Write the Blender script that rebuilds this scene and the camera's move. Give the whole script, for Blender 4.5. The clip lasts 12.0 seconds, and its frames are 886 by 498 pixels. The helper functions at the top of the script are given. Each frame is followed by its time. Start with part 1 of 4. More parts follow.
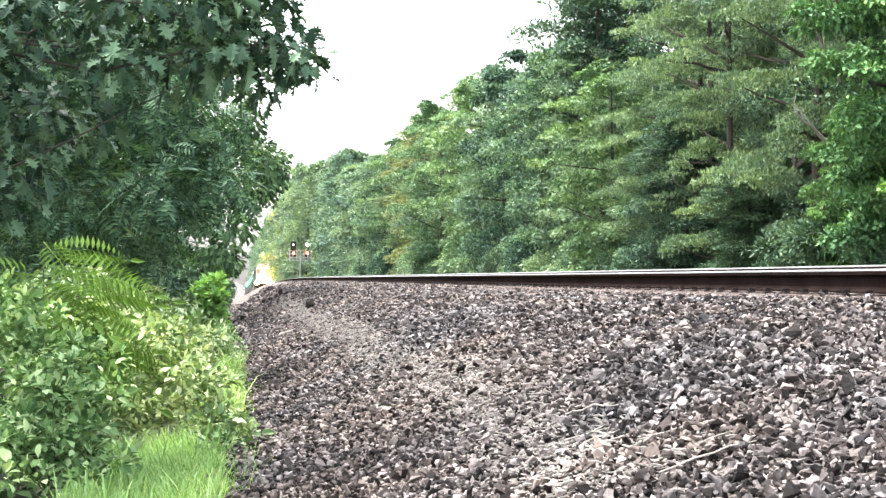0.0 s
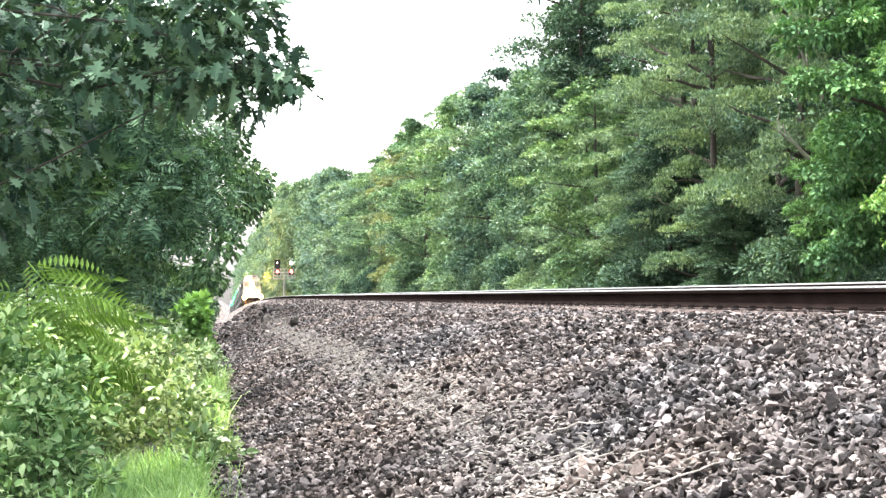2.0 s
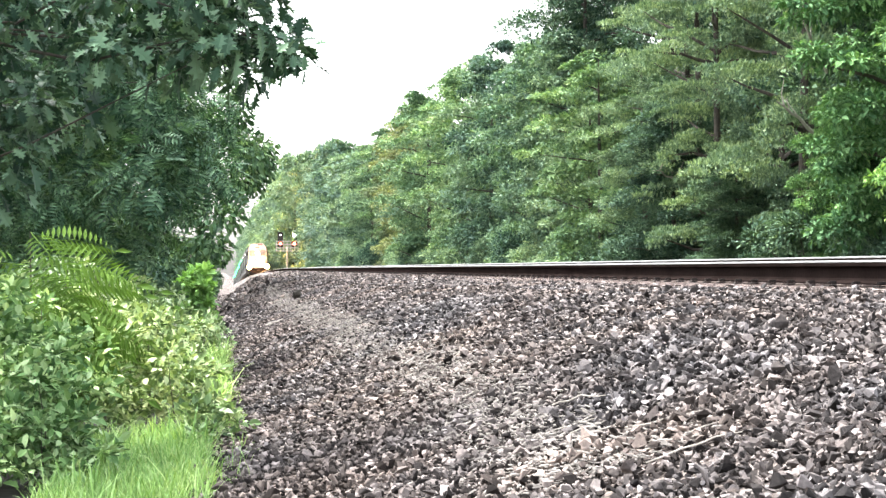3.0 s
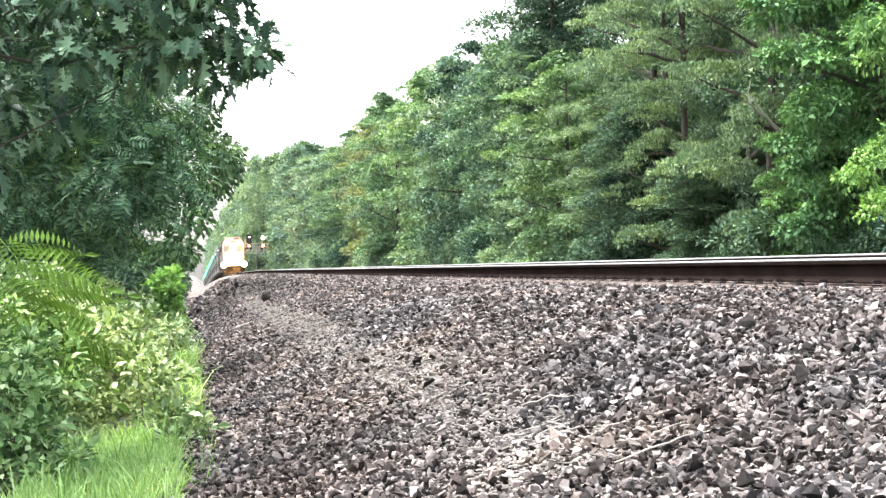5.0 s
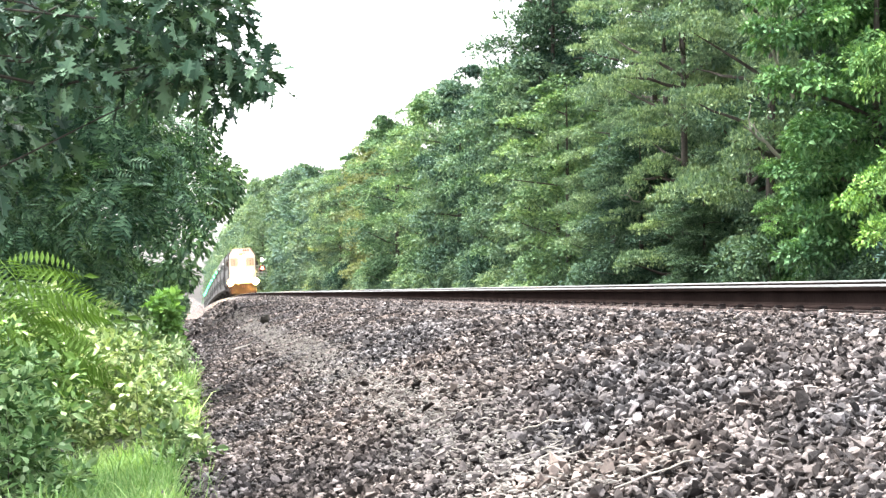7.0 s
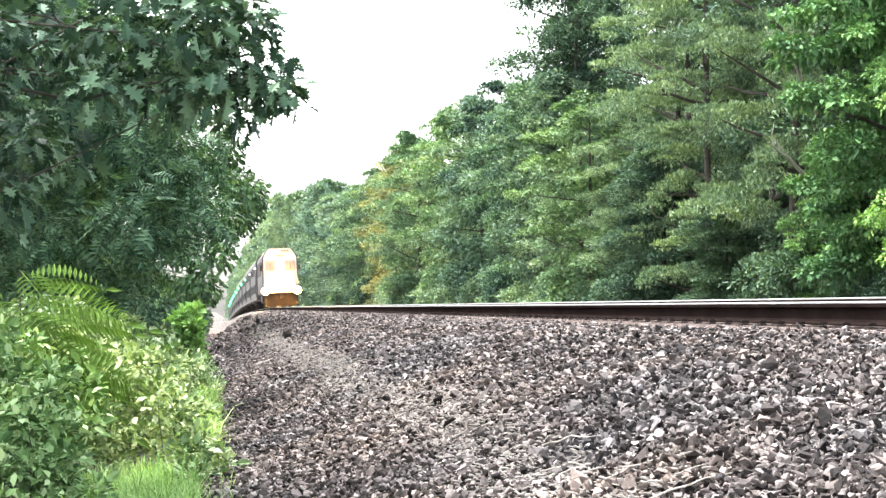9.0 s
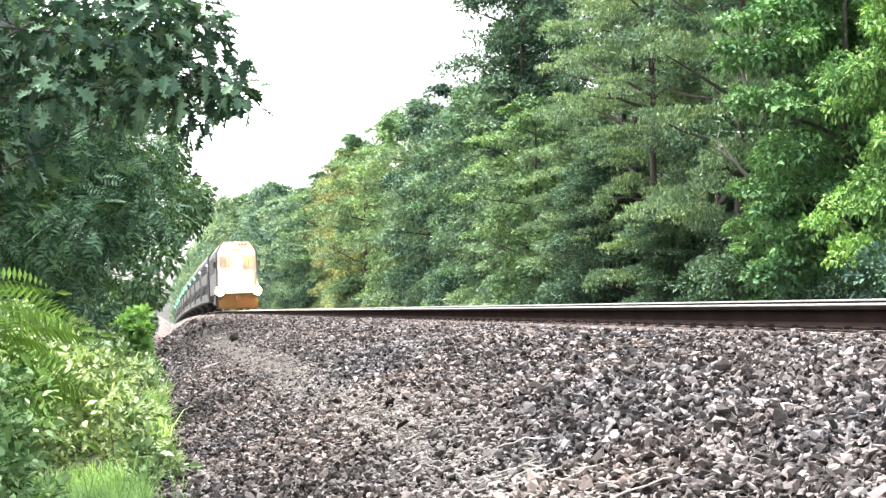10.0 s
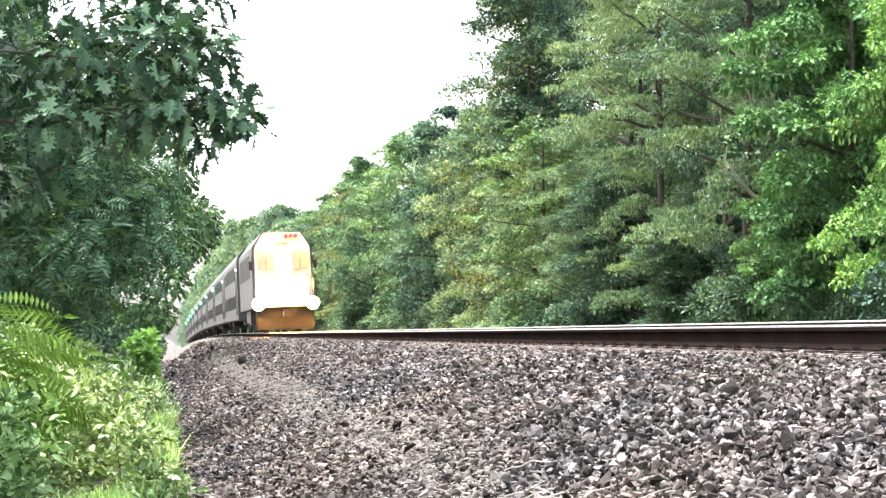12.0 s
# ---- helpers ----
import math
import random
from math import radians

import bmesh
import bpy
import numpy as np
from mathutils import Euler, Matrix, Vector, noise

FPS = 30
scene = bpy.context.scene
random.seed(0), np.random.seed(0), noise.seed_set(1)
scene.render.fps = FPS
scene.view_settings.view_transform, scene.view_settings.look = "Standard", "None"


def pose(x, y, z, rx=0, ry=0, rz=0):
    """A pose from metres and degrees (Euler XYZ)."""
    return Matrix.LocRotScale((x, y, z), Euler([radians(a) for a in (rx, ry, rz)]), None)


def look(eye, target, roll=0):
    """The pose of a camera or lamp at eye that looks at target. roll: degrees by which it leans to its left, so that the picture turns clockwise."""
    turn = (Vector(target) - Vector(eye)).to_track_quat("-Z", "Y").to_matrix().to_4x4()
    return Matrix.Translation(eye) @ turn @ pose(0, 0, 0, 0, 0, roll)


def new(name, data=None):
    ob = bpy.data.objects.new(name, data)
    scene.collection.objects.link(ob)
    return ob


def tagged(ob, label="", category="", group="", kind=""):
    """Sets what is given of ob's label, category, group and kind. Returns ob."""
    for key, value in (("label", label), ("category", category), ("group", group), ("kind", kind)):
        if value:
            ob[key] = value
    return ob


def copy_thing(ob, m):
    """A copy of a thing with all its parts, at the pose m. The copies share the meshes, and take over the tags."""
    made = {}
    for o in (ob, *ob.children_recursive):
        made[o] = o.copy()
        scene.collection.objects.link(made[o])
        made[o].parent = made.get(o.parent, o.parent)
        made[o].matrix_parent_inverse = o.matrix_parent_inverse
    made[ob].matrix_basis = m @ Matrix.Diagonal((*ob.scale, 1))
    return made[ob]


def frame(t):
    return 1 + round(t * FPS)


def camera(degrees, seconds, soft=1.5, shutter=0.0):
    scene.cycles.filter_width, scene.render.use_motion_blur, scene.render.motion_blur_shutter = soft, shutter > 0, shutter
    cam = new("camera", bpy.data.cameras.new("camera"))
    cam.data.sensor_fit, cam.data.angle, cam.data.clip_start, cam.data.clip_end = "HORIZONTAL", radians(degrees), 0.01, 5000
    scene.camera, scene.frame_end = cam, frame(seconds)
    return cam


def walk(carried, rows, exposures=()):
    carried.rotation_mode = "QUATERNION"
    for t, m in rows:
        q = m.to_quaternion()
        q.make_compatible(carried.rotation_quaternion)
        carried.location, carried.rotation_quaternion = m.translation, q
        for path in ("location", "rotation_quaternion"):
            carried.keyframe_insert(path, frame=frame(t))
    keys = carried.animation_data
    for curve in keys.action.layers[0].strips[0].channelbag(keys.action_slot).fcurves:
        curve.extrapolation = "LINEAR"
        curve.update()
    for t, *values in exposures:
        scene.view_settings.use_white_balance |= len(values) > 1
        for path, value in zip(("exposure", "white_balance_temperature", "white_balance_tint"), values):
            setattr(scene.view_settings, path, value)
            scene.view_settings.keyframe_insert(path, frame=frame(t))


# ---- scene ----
cam = camera(23.45, 12.0, soft=1.45)
# seconds, eye, degrees to the right of the track, degrees up, lean
WALK = [
    (0.0, (0.011, 0.007, 0.098), 5.655, 0.789, 0.000),
    (0.5, (0.010, 0.001, 0.098), 6.318, 1.028, -0.246),
    (1.0, (0.010, 0.007, 0.098), 6.228, 0.938, -0.142),
    (1.5, (0.010, 0.005, 0.100), 6.011, 1.141, -0.148),
    (2.0, (0.010, 0.003, 0.099), 6.082, 1.271, -0.134),
    (2.5, (0.009, 0.003, 0.098), 6.039, 0.862, 0.067),
    (3.0, (0.009, 0.001, 0.098), 6.003, 0.539, 0.075),
    (5.0, (0.011, -0.013, 0.100), 6.834, 0.564, -0.353),
    (5.5, (0.006, -0.015, 0.101), 7.016, 0.773, -0.018),
    (6.0, (0.003, -0.016, 0.101), 7.016, 0.872, 0.156),
    (6.5, (0.004, -0.017, 0.101), 6.968, 0.990, 0.155),
    (7.0, (0.008, -0.002, 0.101), 6.858, 1.195, 0.039),
    (9.0, (0.011, 0.002, 0.099), 6.249, 1.605, 0.255),
    (9.5, (-0.012, 0.009, 0.095), 6.855, 1.856, 0.228),
    (10.0, (-0.023, -0.000, 0.094), 7.716, 1.705, 0.202),
    (10.5, (-0.020, 0.001, 0.095), 8.071, 1.719, -0.162),
    (11.0, (-0.019, 0.006, 0.095), 7.785, 1.833, -0.100),
    (11.5, (-0.016, 0.010, 0.096), 7.546, 2.003, -0.001),
    (12.0, (-0.016, 0.009, 0.098), 7.503, 2.295, 0.018),
]
walk(cam, [(t, pose(*eye, 90 + up, 0, -aside) @ pose(0, 0, 0, 0, 0, lean)) for t, eye, aside, up, lean in WALK])

# ---- light ----
SUN_UP, SUN_TURN = radians(68), radians(-50)
world = bpy.data.worlds.new("overcast_sky")
scene.world = world
world.use_nodes = True
wn, wl = world.node_tree.nodes, world.node_tree.links
sky = wn.new("ShaderNodeTexSky")
sky.sky_type, sky.sun_disc, sky.sun_elevation, sky.sun_rotation = "NISHITA", False, SUN_UP, SUN_TURN
sky.air_density, sky.dust_density, sky.ozone_density = 1.0, 4.0, 1.0
milky = wn.new("ShaderNodeHueSaturation")
milky.inputs["Saturation"].default_value = 0.25
wl.new(sky.outputs["Color"], milky.inputs["Color"])
wl.new(milky.outputs["Color"], wn["Background"].inputs["Color"])
wn["Background"].inputs["Strength"].default_value = 0.15
sun_data = bpy.data.lights.new("sun", "SUN")
sun_data.energy, sun_data.angle, sun_data.color = 1.3, radians(12), (1.0, 0.98, 0.96)
sun = new("sun", sun_data)
sun.matrix_world = look((0, 0, 60), Vector((0, 0, 60)) - Vector((math.sin(SUN_TURN) * math.cos(SUN_UP), math.cos(SUN_TURN) * math.cos(SUN_UP), math.sin(SUN_UP))))
scene.view_settings.exposure = 2.86

# ---- materials ----
def material(name, rough=0.7, metal=0.0, spec=0.4):
    m = bpy.data.materials.new(name)
    m.use_nodes = True
    b = m.node_tree.nodes["Principled BSDF"]
    b.inputs["Roughness"].default_value, b.inputs["Metallic"].default_value = rough, metal
    b.inputs["Specular IOR Level"].default_value = spec
    return m, m.node_tree.nodes, m.node_tree.links, b


def ramp(n, stops):
    r = n.new("ShaderNodeValToRGB")
    while len(r.color_ramp.elements) < len(stops):
        r.color_ramp.elements.new(0.5)
    for e, (p, c) in zip(r.color_ramp.elements, stops):
        e.position, e.color = p, (*c, 1)
    return r


def noise_of(n, l, scale, detail=4, coord="Object"):
    tc, nz = n.new("ShaderNodeTexCoord"), n.new("ShaderNodeTexNoise")
    nz.inputs["Scale"].default_value, nz.inputs["Detail"].default_value = scale, detail
    l.new(tc.outputs[coord], nz.inputs["Vector"])
    return nz


def mix(n, l, a, b, fac, blend="MIX"):
    m = n.new("ShaderNodeMix")
    m.data_type, m.blend_type = "RGBA", blend
    for sock, v in ((m.inputs[0], fac), (m.inputs[6], a), (m.inputs[7], b)):
        if isinstance(v, bpy.types.NodeSocket):
            l.new(v, sock)
        elif isinstance(v, (int, float)):
            sock.default_value = v
        else:
            sock.default_value = (*v, 1)
    return m.outputs[2]


def bump(n, l, b, height, strength, distance):
    u = n.new("ShaderNodeBump")
    u.inputs["Strength"].default_value, u.inputs["Distance"].default_value = strength, distance
    l.new(height, u.inputs["Height"])
    l.new(u.outputs["Normal"], b.inputs["Normal"])


def grainy(name, low, high, scale, rough=0.7, metal=0.0, spec=0.4, depth=0.003, wear=None, coarse=0.6):
    """A surface between two colours with fine grain, broad stains and relief."""
    m, n, l, b = material(name, rough, metal, spec)
    fine, broad = noise_of(n, l, scale), noise_of(n, l, scale * 0.07, 3)
    r = ramp(n, [(0.3, low), (0.7, high)])
    l.new(fine.outputs["Fac"], r.inputs["Fac"])
    stain = ramp(n, [(0.38, tuple(c * coarse for c in low)), (0.62, high if wear is None else wear)])
    l.new(broad.outputs["Fac"], stain.inputs["Fac"])
    l.new(mix(n, l, r.outputs["Color"], stain.outputs["Color"], 0.35), b.inputs["Base Color"])
    bump(n, l, b, fine.outputs["Fac"], 0.5, depth)
    return m


def leafy(name, dark, mid, light, gloss=0.5, through_light=0.35, even=0.4):
    """Leaves: each one its own green, light shining through, a slightly waxy top."""
    dark, mid, light = [tuple(q * w for q, w in zip(e, (1.12, 1.0, 1.27))) for e in (dark, mid, light)]
    dark, light = [tuple((1 - even) * q + even * c for q, c in zip(e, mid)) for e in (dark, light)]
    m, n, l, b = material(name, gloss, 0, 0.08)
    geo = n.new("ShaderNodeNewGeometry")
    r = ramp(n, [(0.0, dark), (0.55, mid), (1.0, light)])
    l.new(geo.outputs["Random Per Island"], r.inputs["Fac"])
    patch = noise_of(n, l, 0.55, 3)
    pr = ramp(n, [(0.35, (0.66, 0.74, 0.78)), (0.65, (1.25, 1.24, 1.06))])
    l.new(patch.outputs["Fac"], pr.inputs["Fac"])
    info = n.new("ShaderNodeObjectInfo")
    orr = ramp(n, [(0.0, (0.66, 0.74, 0.82)), (0.5, (1.0, 1.0, 1.0)), (1.0, (1.14, 1.12, 1.0))])
    l.new(info.outputs["Random"], orr.inputs["Fac"])
    col = mix(n, l, mix(n, l, r.outputs["Color"], pr.outputs["Color"], 1.0, "MULTIPLY"), orr.outputs["Color"], 1.0, "MULTIPLY")
    l.new(col, b.inputs["Base Color"])
    tr = n.new("ShaderNodeBsdfTranslucent")
    l.new(mix(n, l, col, (1.25, 1.25, 0.5), 1.0, "MULTIPLY"), tr.inputs["Color"])
    ms = n.new("ShaderNodeMixShader")
    ms.inputs[0].default_value = through_light
    l.new(b.outputs[0], ms.inputs[1])
    l.new(tr.outputs[0], ms.inputs[2])
    l.new(ms.outputs[0], n["Material Output"].inputs["Surface"])
    return m


def glowing(name, colour, strength):
    m, n, l, b = material(name, 0.3)
    b.inputs["Base Color"].default_value = (*colour, 1)
    b.inputs["Emission Color"].default_value, b.inputs["Emission Strength"].default_value = (*colour, 1), strength
    return m


def stony():
    m, n, l, b = material("crushed_stone", 0.9, 0, 0.06)
    geo = n.new("ShaderNodeNewGeometry")
    info = n.new("ShaderNodeObjectInfo")
    r = ramp(n, [(0.0, (0.01, 0.0095, 0.0095)), (0.3, (0.036, 0.034, 0.0335)), (0.6, (0.1, 0.094, 0.0925)), (0.85, (0.2, 0.188, 0.185)), (1.0, (0.31, 0.294, 0.29))])
    add = n.new("ShaderNodeMath")
    add.operation = "ADD"
    frac = n.new("ShaderNodeMath")
    frac.operation = "FRACT"
    l.new(geo.outputs["Random Per Island"], add.inputs[0])
    l.new(info.outputs["Random"], add.inputs[1])
    l.new(add.outputs[0], frac.inputs[0])
    l.new(frac.outputs[0], r.inputs["Fac"])
    fine = noise_of(n, l, 90, 5)
    fr = ramp(n, [(0.3, (0.7, 0.69, 0.7)), (0.7, (1.2, 1.17, 1.14))])
    l.new(fine.outputs["Fac"], fr.inputs["Fac"])
    broad = noise_of(n, l, 0.9, 3)
    br = ramp(n, [(0.35, (0.85, 0.87, 0.9)), (0.68, (1.15, 1.02, 0.92))])
    l.new(broad.outputs["Fac"], br.inputs["Fac"])
    c = mix(n, l, mix(n, l, r.outputs["Color"], fr.outputs["Color"], 1.0, "MULTIPLY"), br.outputs["Color"], 1.0, "MULTIPLY")
    l.new(c, b.inputs["Base Color"])
    bump(n, l, b, fine.outputs["Fac"], 0.6, 0.004)
    return m


def gravelly():
    """The bed between and beyond the loose stones: fine chips and dust."""
    m, n, l, b = material("gravel_bed", 0.95, 0, 0.05)
    tc, vo = n.new("ShaderNodeTexCoord"), n.new("ShaderNodeTexVoronoi")
    vo.inputs["Scale"].default_value = 24
    l.new(tc.outputs["Object"], vo.inputs["Vector"])
    r = ramp(n, [(0.0, (0.02, 0.018, 0.0175)), (0.5, (0.1, 0.091, 0.088)), (1.0, (0.24, 0.222, 0.215))])
    sep = n.new("ShaderNodeSeparateColor")
    l.new(vo.outputs["Color"], sep.inputs["Color"])
    l.new(sep.outputs[0], r.inputs["Fac"])
    broad = noise_of(n, l, 0.5, 5)
    br = ramp(n, [(0.35, (0.8, 0.8, 0.82)), (0.65, (1.15, 1.05, 0.95))])
    l.new(broad.outputs["Fac"], br.inputs["Fac"])
    l.new(mix(n, l, r.outputs["Color"], br.outputs["Color"], 1.0, "MULTIPLY"), b.inputs["Base Color"])
    bump(n, l, b, vo.outputs["Distance"], 1.0, 0.03)
    return m


STONE, BED = stony(), gravelly()
SOIL = grainy("leaf_litter_soil", (0.006, 0.005, 0.0035), (0.02, 0.017, 0.011), 9, 0.95, depth=0.02)
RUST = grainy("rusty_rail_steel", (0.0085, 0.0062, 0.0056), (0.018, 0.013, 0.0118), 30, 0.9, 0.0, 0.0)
HEAD = grainy("worn_rail_head", (0.16, 0.16, 0.15), (0.28, 0.28, 0.265), 40, 0.35, 0.7, depth=0.0006)
CLIP = grainy("dark_spring_steel", (0.012, 0.01, 0.01), (0.04, 0.032, 0.03), 60, 0.6, 0.5)
TIE = grainy("weathered_sleeper", (0.09, 0.068, 0.06), (0.19, 0.145, 0.13), 14, 0.9)
BARK = grainy("bark", (0.03, 0.026, 0.022), (0.1, 0.085, 0.07), 12, 0.95, depth=0.02)
DEADWOOD = grainy("bleached_deadwood", (0.22, 0.2, 0.17), (0.4, 0.37, 0.33), 20, 0.9)
CHIPS = grainy("bark_chips", (0.12, 0.108, 0.097), (0.25, 0.23, 0.207), 25, 0.95)
OAK = leafy("oak_leaf", (0.015, 0.039, 0.021), (0.045, 0.098, 0.050), (0.150, 0.255, 0.133), 0.42, 0.12, 0.0)
FROND = leafy("compound_leaf", (0.020, 0.049, 0.022), (0.055, 0.121, 0.052), (0.136, 0.240, 0.104), 0.5, 0.18, 0.0)
PALE = leafy("pale_shrub_leaf", (0.048, 0.090, 0.033), (0.180, 0.281, 0.097), (0.488, 0.594, 0.319), 0.65, 0.12, 0.0)
LIME = leafy("vine_leaf", (0.125, 0.250, 0.062), (0.200, 0.375, 0.088), (0.300, 0.500, 0.150), 0.55, 0.25)
BROAD = leafy("broad_undergrowth_leaf", (0.035, 0.09, 0.026), (0.165, 0.3, 0.092), (0.46, 0.62, 0.28), 0.6, 0.12, 0.0)
SUMAC = leafy("sumac_leaf", (0.028, 0.066, 0.010), (0.050, 0.105, 0.015), (0.082, 0.161, 0.026), 0.8, 0.3)
GRASS = leafy("grass_blade", (0.12, 0.24, 0.06), (0.23, 0.41, 0.11), (0.4, 0.56, 0.22), 0.55, 0.25, 0.0)
WOOD_A = leafy("woodland_leaf", (0.063, 0.120, 0.066), (0.149, 0.240, 0.125), (0.302, 0.426, 0.224), 0.6, 0.14, 0.2)
WOOD_B = leafy("bright_maple_leaf", (0.055, 0.118, 0.059), (0.138, 0.247, 0.111), (0.276, 0.412, 0.193), 0.6, 0.12, 0.2)
MAPLE = leafy("maple_leaf", (0.05, 0.13, 0.042), (0.135, 0.275, 0.083), (0.26, 0.43, 0.145), 0.6, 0.13, 0.1)
# the dark oak's own leaf; inner trees and foot shrubs take it for shade
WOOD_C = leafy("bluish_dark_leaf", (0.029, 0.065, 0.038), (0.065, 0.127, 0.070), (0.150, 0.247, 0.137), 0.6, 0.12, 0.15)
WOOD_E = leafy("pale_woodland_leaf", (0.081, 0.144, 0.081), (0.178, 0.287, 0.155), (0.322, 0.448, 0.247), 0.6, 0.16, 0.2)
WOOD_D = leafy("yellowing_leaf", (0.110, 0.145, 0.067), (0.171, 0.231, 0.103), (0.259, 0.272, 0.133), 0.6, 0.16)
# haze over the far trees is put into this paler, bluer leaf colour
HAZY = leafy("haze_pale_leaf", (0.116, 0.194, 0.121), (0.173, 0.268, 0.171), (0.263, 0.357, 0.231), 0.6, 0.2)

# ---- building blocks ----
def from_arrays(name, verts, sizes, loops, mats, slots=None, smooth=False):
    me = bpy.data.meshes.new(name)
    me.vertices.add(len(verts))
    me.vertices.foreach_set("co", np.asarray(verts, np.float32).ravel())
    me.loops.add(len(loops))
    me.loops.foreach_set("vertex_index", np.asarray(loops, np.int32))
    me.polygons.add(len(sizes))
    me.polygons.foreach_set("loop_start", np.concatenate([[0], np.cumsum(sizes)[:-1]]).astype(np.int32))
    me.polygons.foreach_set("loop_total", np.asarray(sizes, np.int32))
    for m in mats:
        me.materials.append(m)
    if slots is not None:
        me.polygons.foreach_set("material_index", np.asarray(slots, np.int32))
    me.polygons.foreach_set("use_smooth", np.full(len(sizes), smooth))
    me.update(calc_edges=True)
    me.validate()
    return me


def scatter(template, faces, place, right, ahead, up, size):
    """Copies of a small shape: arrays of places, axes and sizes. Returns verts, sizes, loops."""
    t = np.asarray(template, float)
    n, k = len(place), len(t)
    v = place[:, None] + size[:, None, None] * (t[None, :, 0:1] * right[:, None] + t[None, :, 1:2] * ahead[:, None] + t[None, :, 2:3] * up[:, None])
    fs = np.tile([len(f) for f in faces], n)
    flat = np.concatenate([np.asarray(f) for f in faces])
    loops = (flat[None] + (np.arange(n) * k)[:, None]).ravel()
    return v.reshape(-1, 3), fs, loops


def joined(name, pieces, mats):
    """Several (verts, sizes, loops, slot) as one mesh."""
    vs, ss, ls, sl, base = [], [], [], [], 0
    for v, s, l, slot in pieces:
        vs.append(v), ss.append(s), ls.append(l + base), sl.append(np.full(len(s), slot))
        base += len(v)
    return from_arrays(name, np.concatenate(vs), np.concatenate(ss), np.concatenate(ls), mats, np.concatenate(sl))


def unit(a):
    return a / np.maximum(np.linalg.norm(a, axis=-1, keepdims=True), 1e-9)


def part(name, bm, mat, parent, label=""):
    me = bpy.data.meshes.new(name)
    bm.to_mesh(me)
    bm.free()
    me.materials.append(mat)
    ob = new(name, me)
    ob.parent = parent
    return tagged(ob, label) if label else ob


def part_mesh(name, me, parent, label=""):
    ob = new(name, me)
    ob.parent = parent
    return tagged(ob, label) if label else ob


def thing(name, label, category, group="", kind="", at=(0, 0, 0)):
    ob = new(name)
    ob.location = at
    return tagged(ob, label, category, group, kind)


def box(bm, lo, hi, bevel=0.0):
    r = bmesh.ops.create_cube(bm, size=1.0)
    for v in r["verts"]:
        v.co = Vector([lo[i] + (v.co[i] + 0.5) * (hi[i] - lo[i]) for i in range(3)])
    if bevel:
        es = list({e for v in r["verts"] for e in v.link_edges})
        bmesh.ops.bevel(bm, geom=es, offset=bevel, segments=2, affect="EDGES")
    return bm


def boxed(lo, hi, bevel=0.0):
    return box(bmesh.new(), lo, hi, bevel)


def disc(at, radius, depth, axis="y", segments=20, bevel=0.0):
    bm = bmesh.new()
    turn = {"x": pose(0, 0, 0, 0, 90, 0), "y": pose(0, 0, 0, 90, 0, 0), "z": Matrix()}[axis]
    r = bmesh.ops.create_cone(bm, cap_ends=True, segments=segments, radius1=radius, radius2=radius, depth=depth, matrix=Matrix.Translation(at) @ turn)
    if bevel:
        bmesh.ops.bevel(bm, geom=[e for e in bm.edges if e.calc_face_angle(0) > 1], offset=bevel, segments=2, affect="EDGES")
    return bm


def prism(profile, lo, hi, axis="y"):
    """A closed profile of (across, up) carried along an axis."""
    bm = bmesh.new()
    put = (lambda a, z, s: (a, s, z)) if axis == "y" else (lambda a, z, s: (s, a, z))
    rings = [[bm.verts.new(put(a, z, s)) for a, z in profile] for s in (lo, hi)]
    n = len(profile)
    for i in range(n):
        bm.faces.new((rings[0][i], rings[0][(i + 1) % n], rings[1][(i + 1) % n], rings[1][i]))
    bm.faces.new(rings[0][::-1]), bm.faces.new(rings[1])
    bmesh.ops.recalc_face_normals(bm, faces=bm.faces)
    return bm


def tube(path, radii, sides=7):
    """A tapering limb along a path: verts, sizes, loops."""
    path, vs = np.asarray(path, float), []
    for i, p in enumerate(path):
        d = unit(path[min(i + 1, len(path) - 1)] - path[max(i - 1, 0)])
        a = unit(np.cross(d, [0.31, 0.87, 0.38] if abs(d[2]) > 0.7 else [0, 0, 1]))
        b = np.cross(d, a)
        for k in range(sides):
            w = 2 * math.pi * k / sides
            vs.append(p + radii[i] * (math.cos(w) * a + math.sin(w) * b))
    loops, sizes = [], []
    for i in range(len(path) - 1):
        for k in range(sides):
            q = (k + 1) % sides
            loops += [i * sides + k, i * sides + q, (i + 1) * sides + q, (i + 1) * sides + k]
            sizes.append(4)
    loops += list(range(sides - 1, -1, -1)) + [(len(path) - 1) * sides + k for k in range(sides)]
    sizes += [sides, sides]
    return np.array(vs), np.array(sizes), np.array(loops)


def bent(a, b, rng, sag=0.12, steps=5):
    a, b = np.asarray(a, float), np.asarray(b, float)
    s = np.linspace(0, 1, steps)[:, None]
    w = rng.normal(0, sag * np.linalg.norm(b - a), 3)
    return a + (b - a) * s + w * np.sin(np.pi * s) * 0.6 + rng.normal(0, 0.02, (steps, 3)) * np.linalg.norm(b - a) * np.sin(np.pi * s)


# small leaf shapes: x across, y from stalk to tip, z up
CHIP_LEAF = ([(-0.28, 0.1, 0), (0.3, 0.25, 0.06), (0.02, 1, -0.05)], [(0, 1, 2)])
PLAIN_LEAF = ([(0, 0, 0), (0.3, 0.45, 0.1), (0, 1, -0.08), (-0.3, 0.45, 0.1)], [(0, 1, 2), (0, 2, 3)])
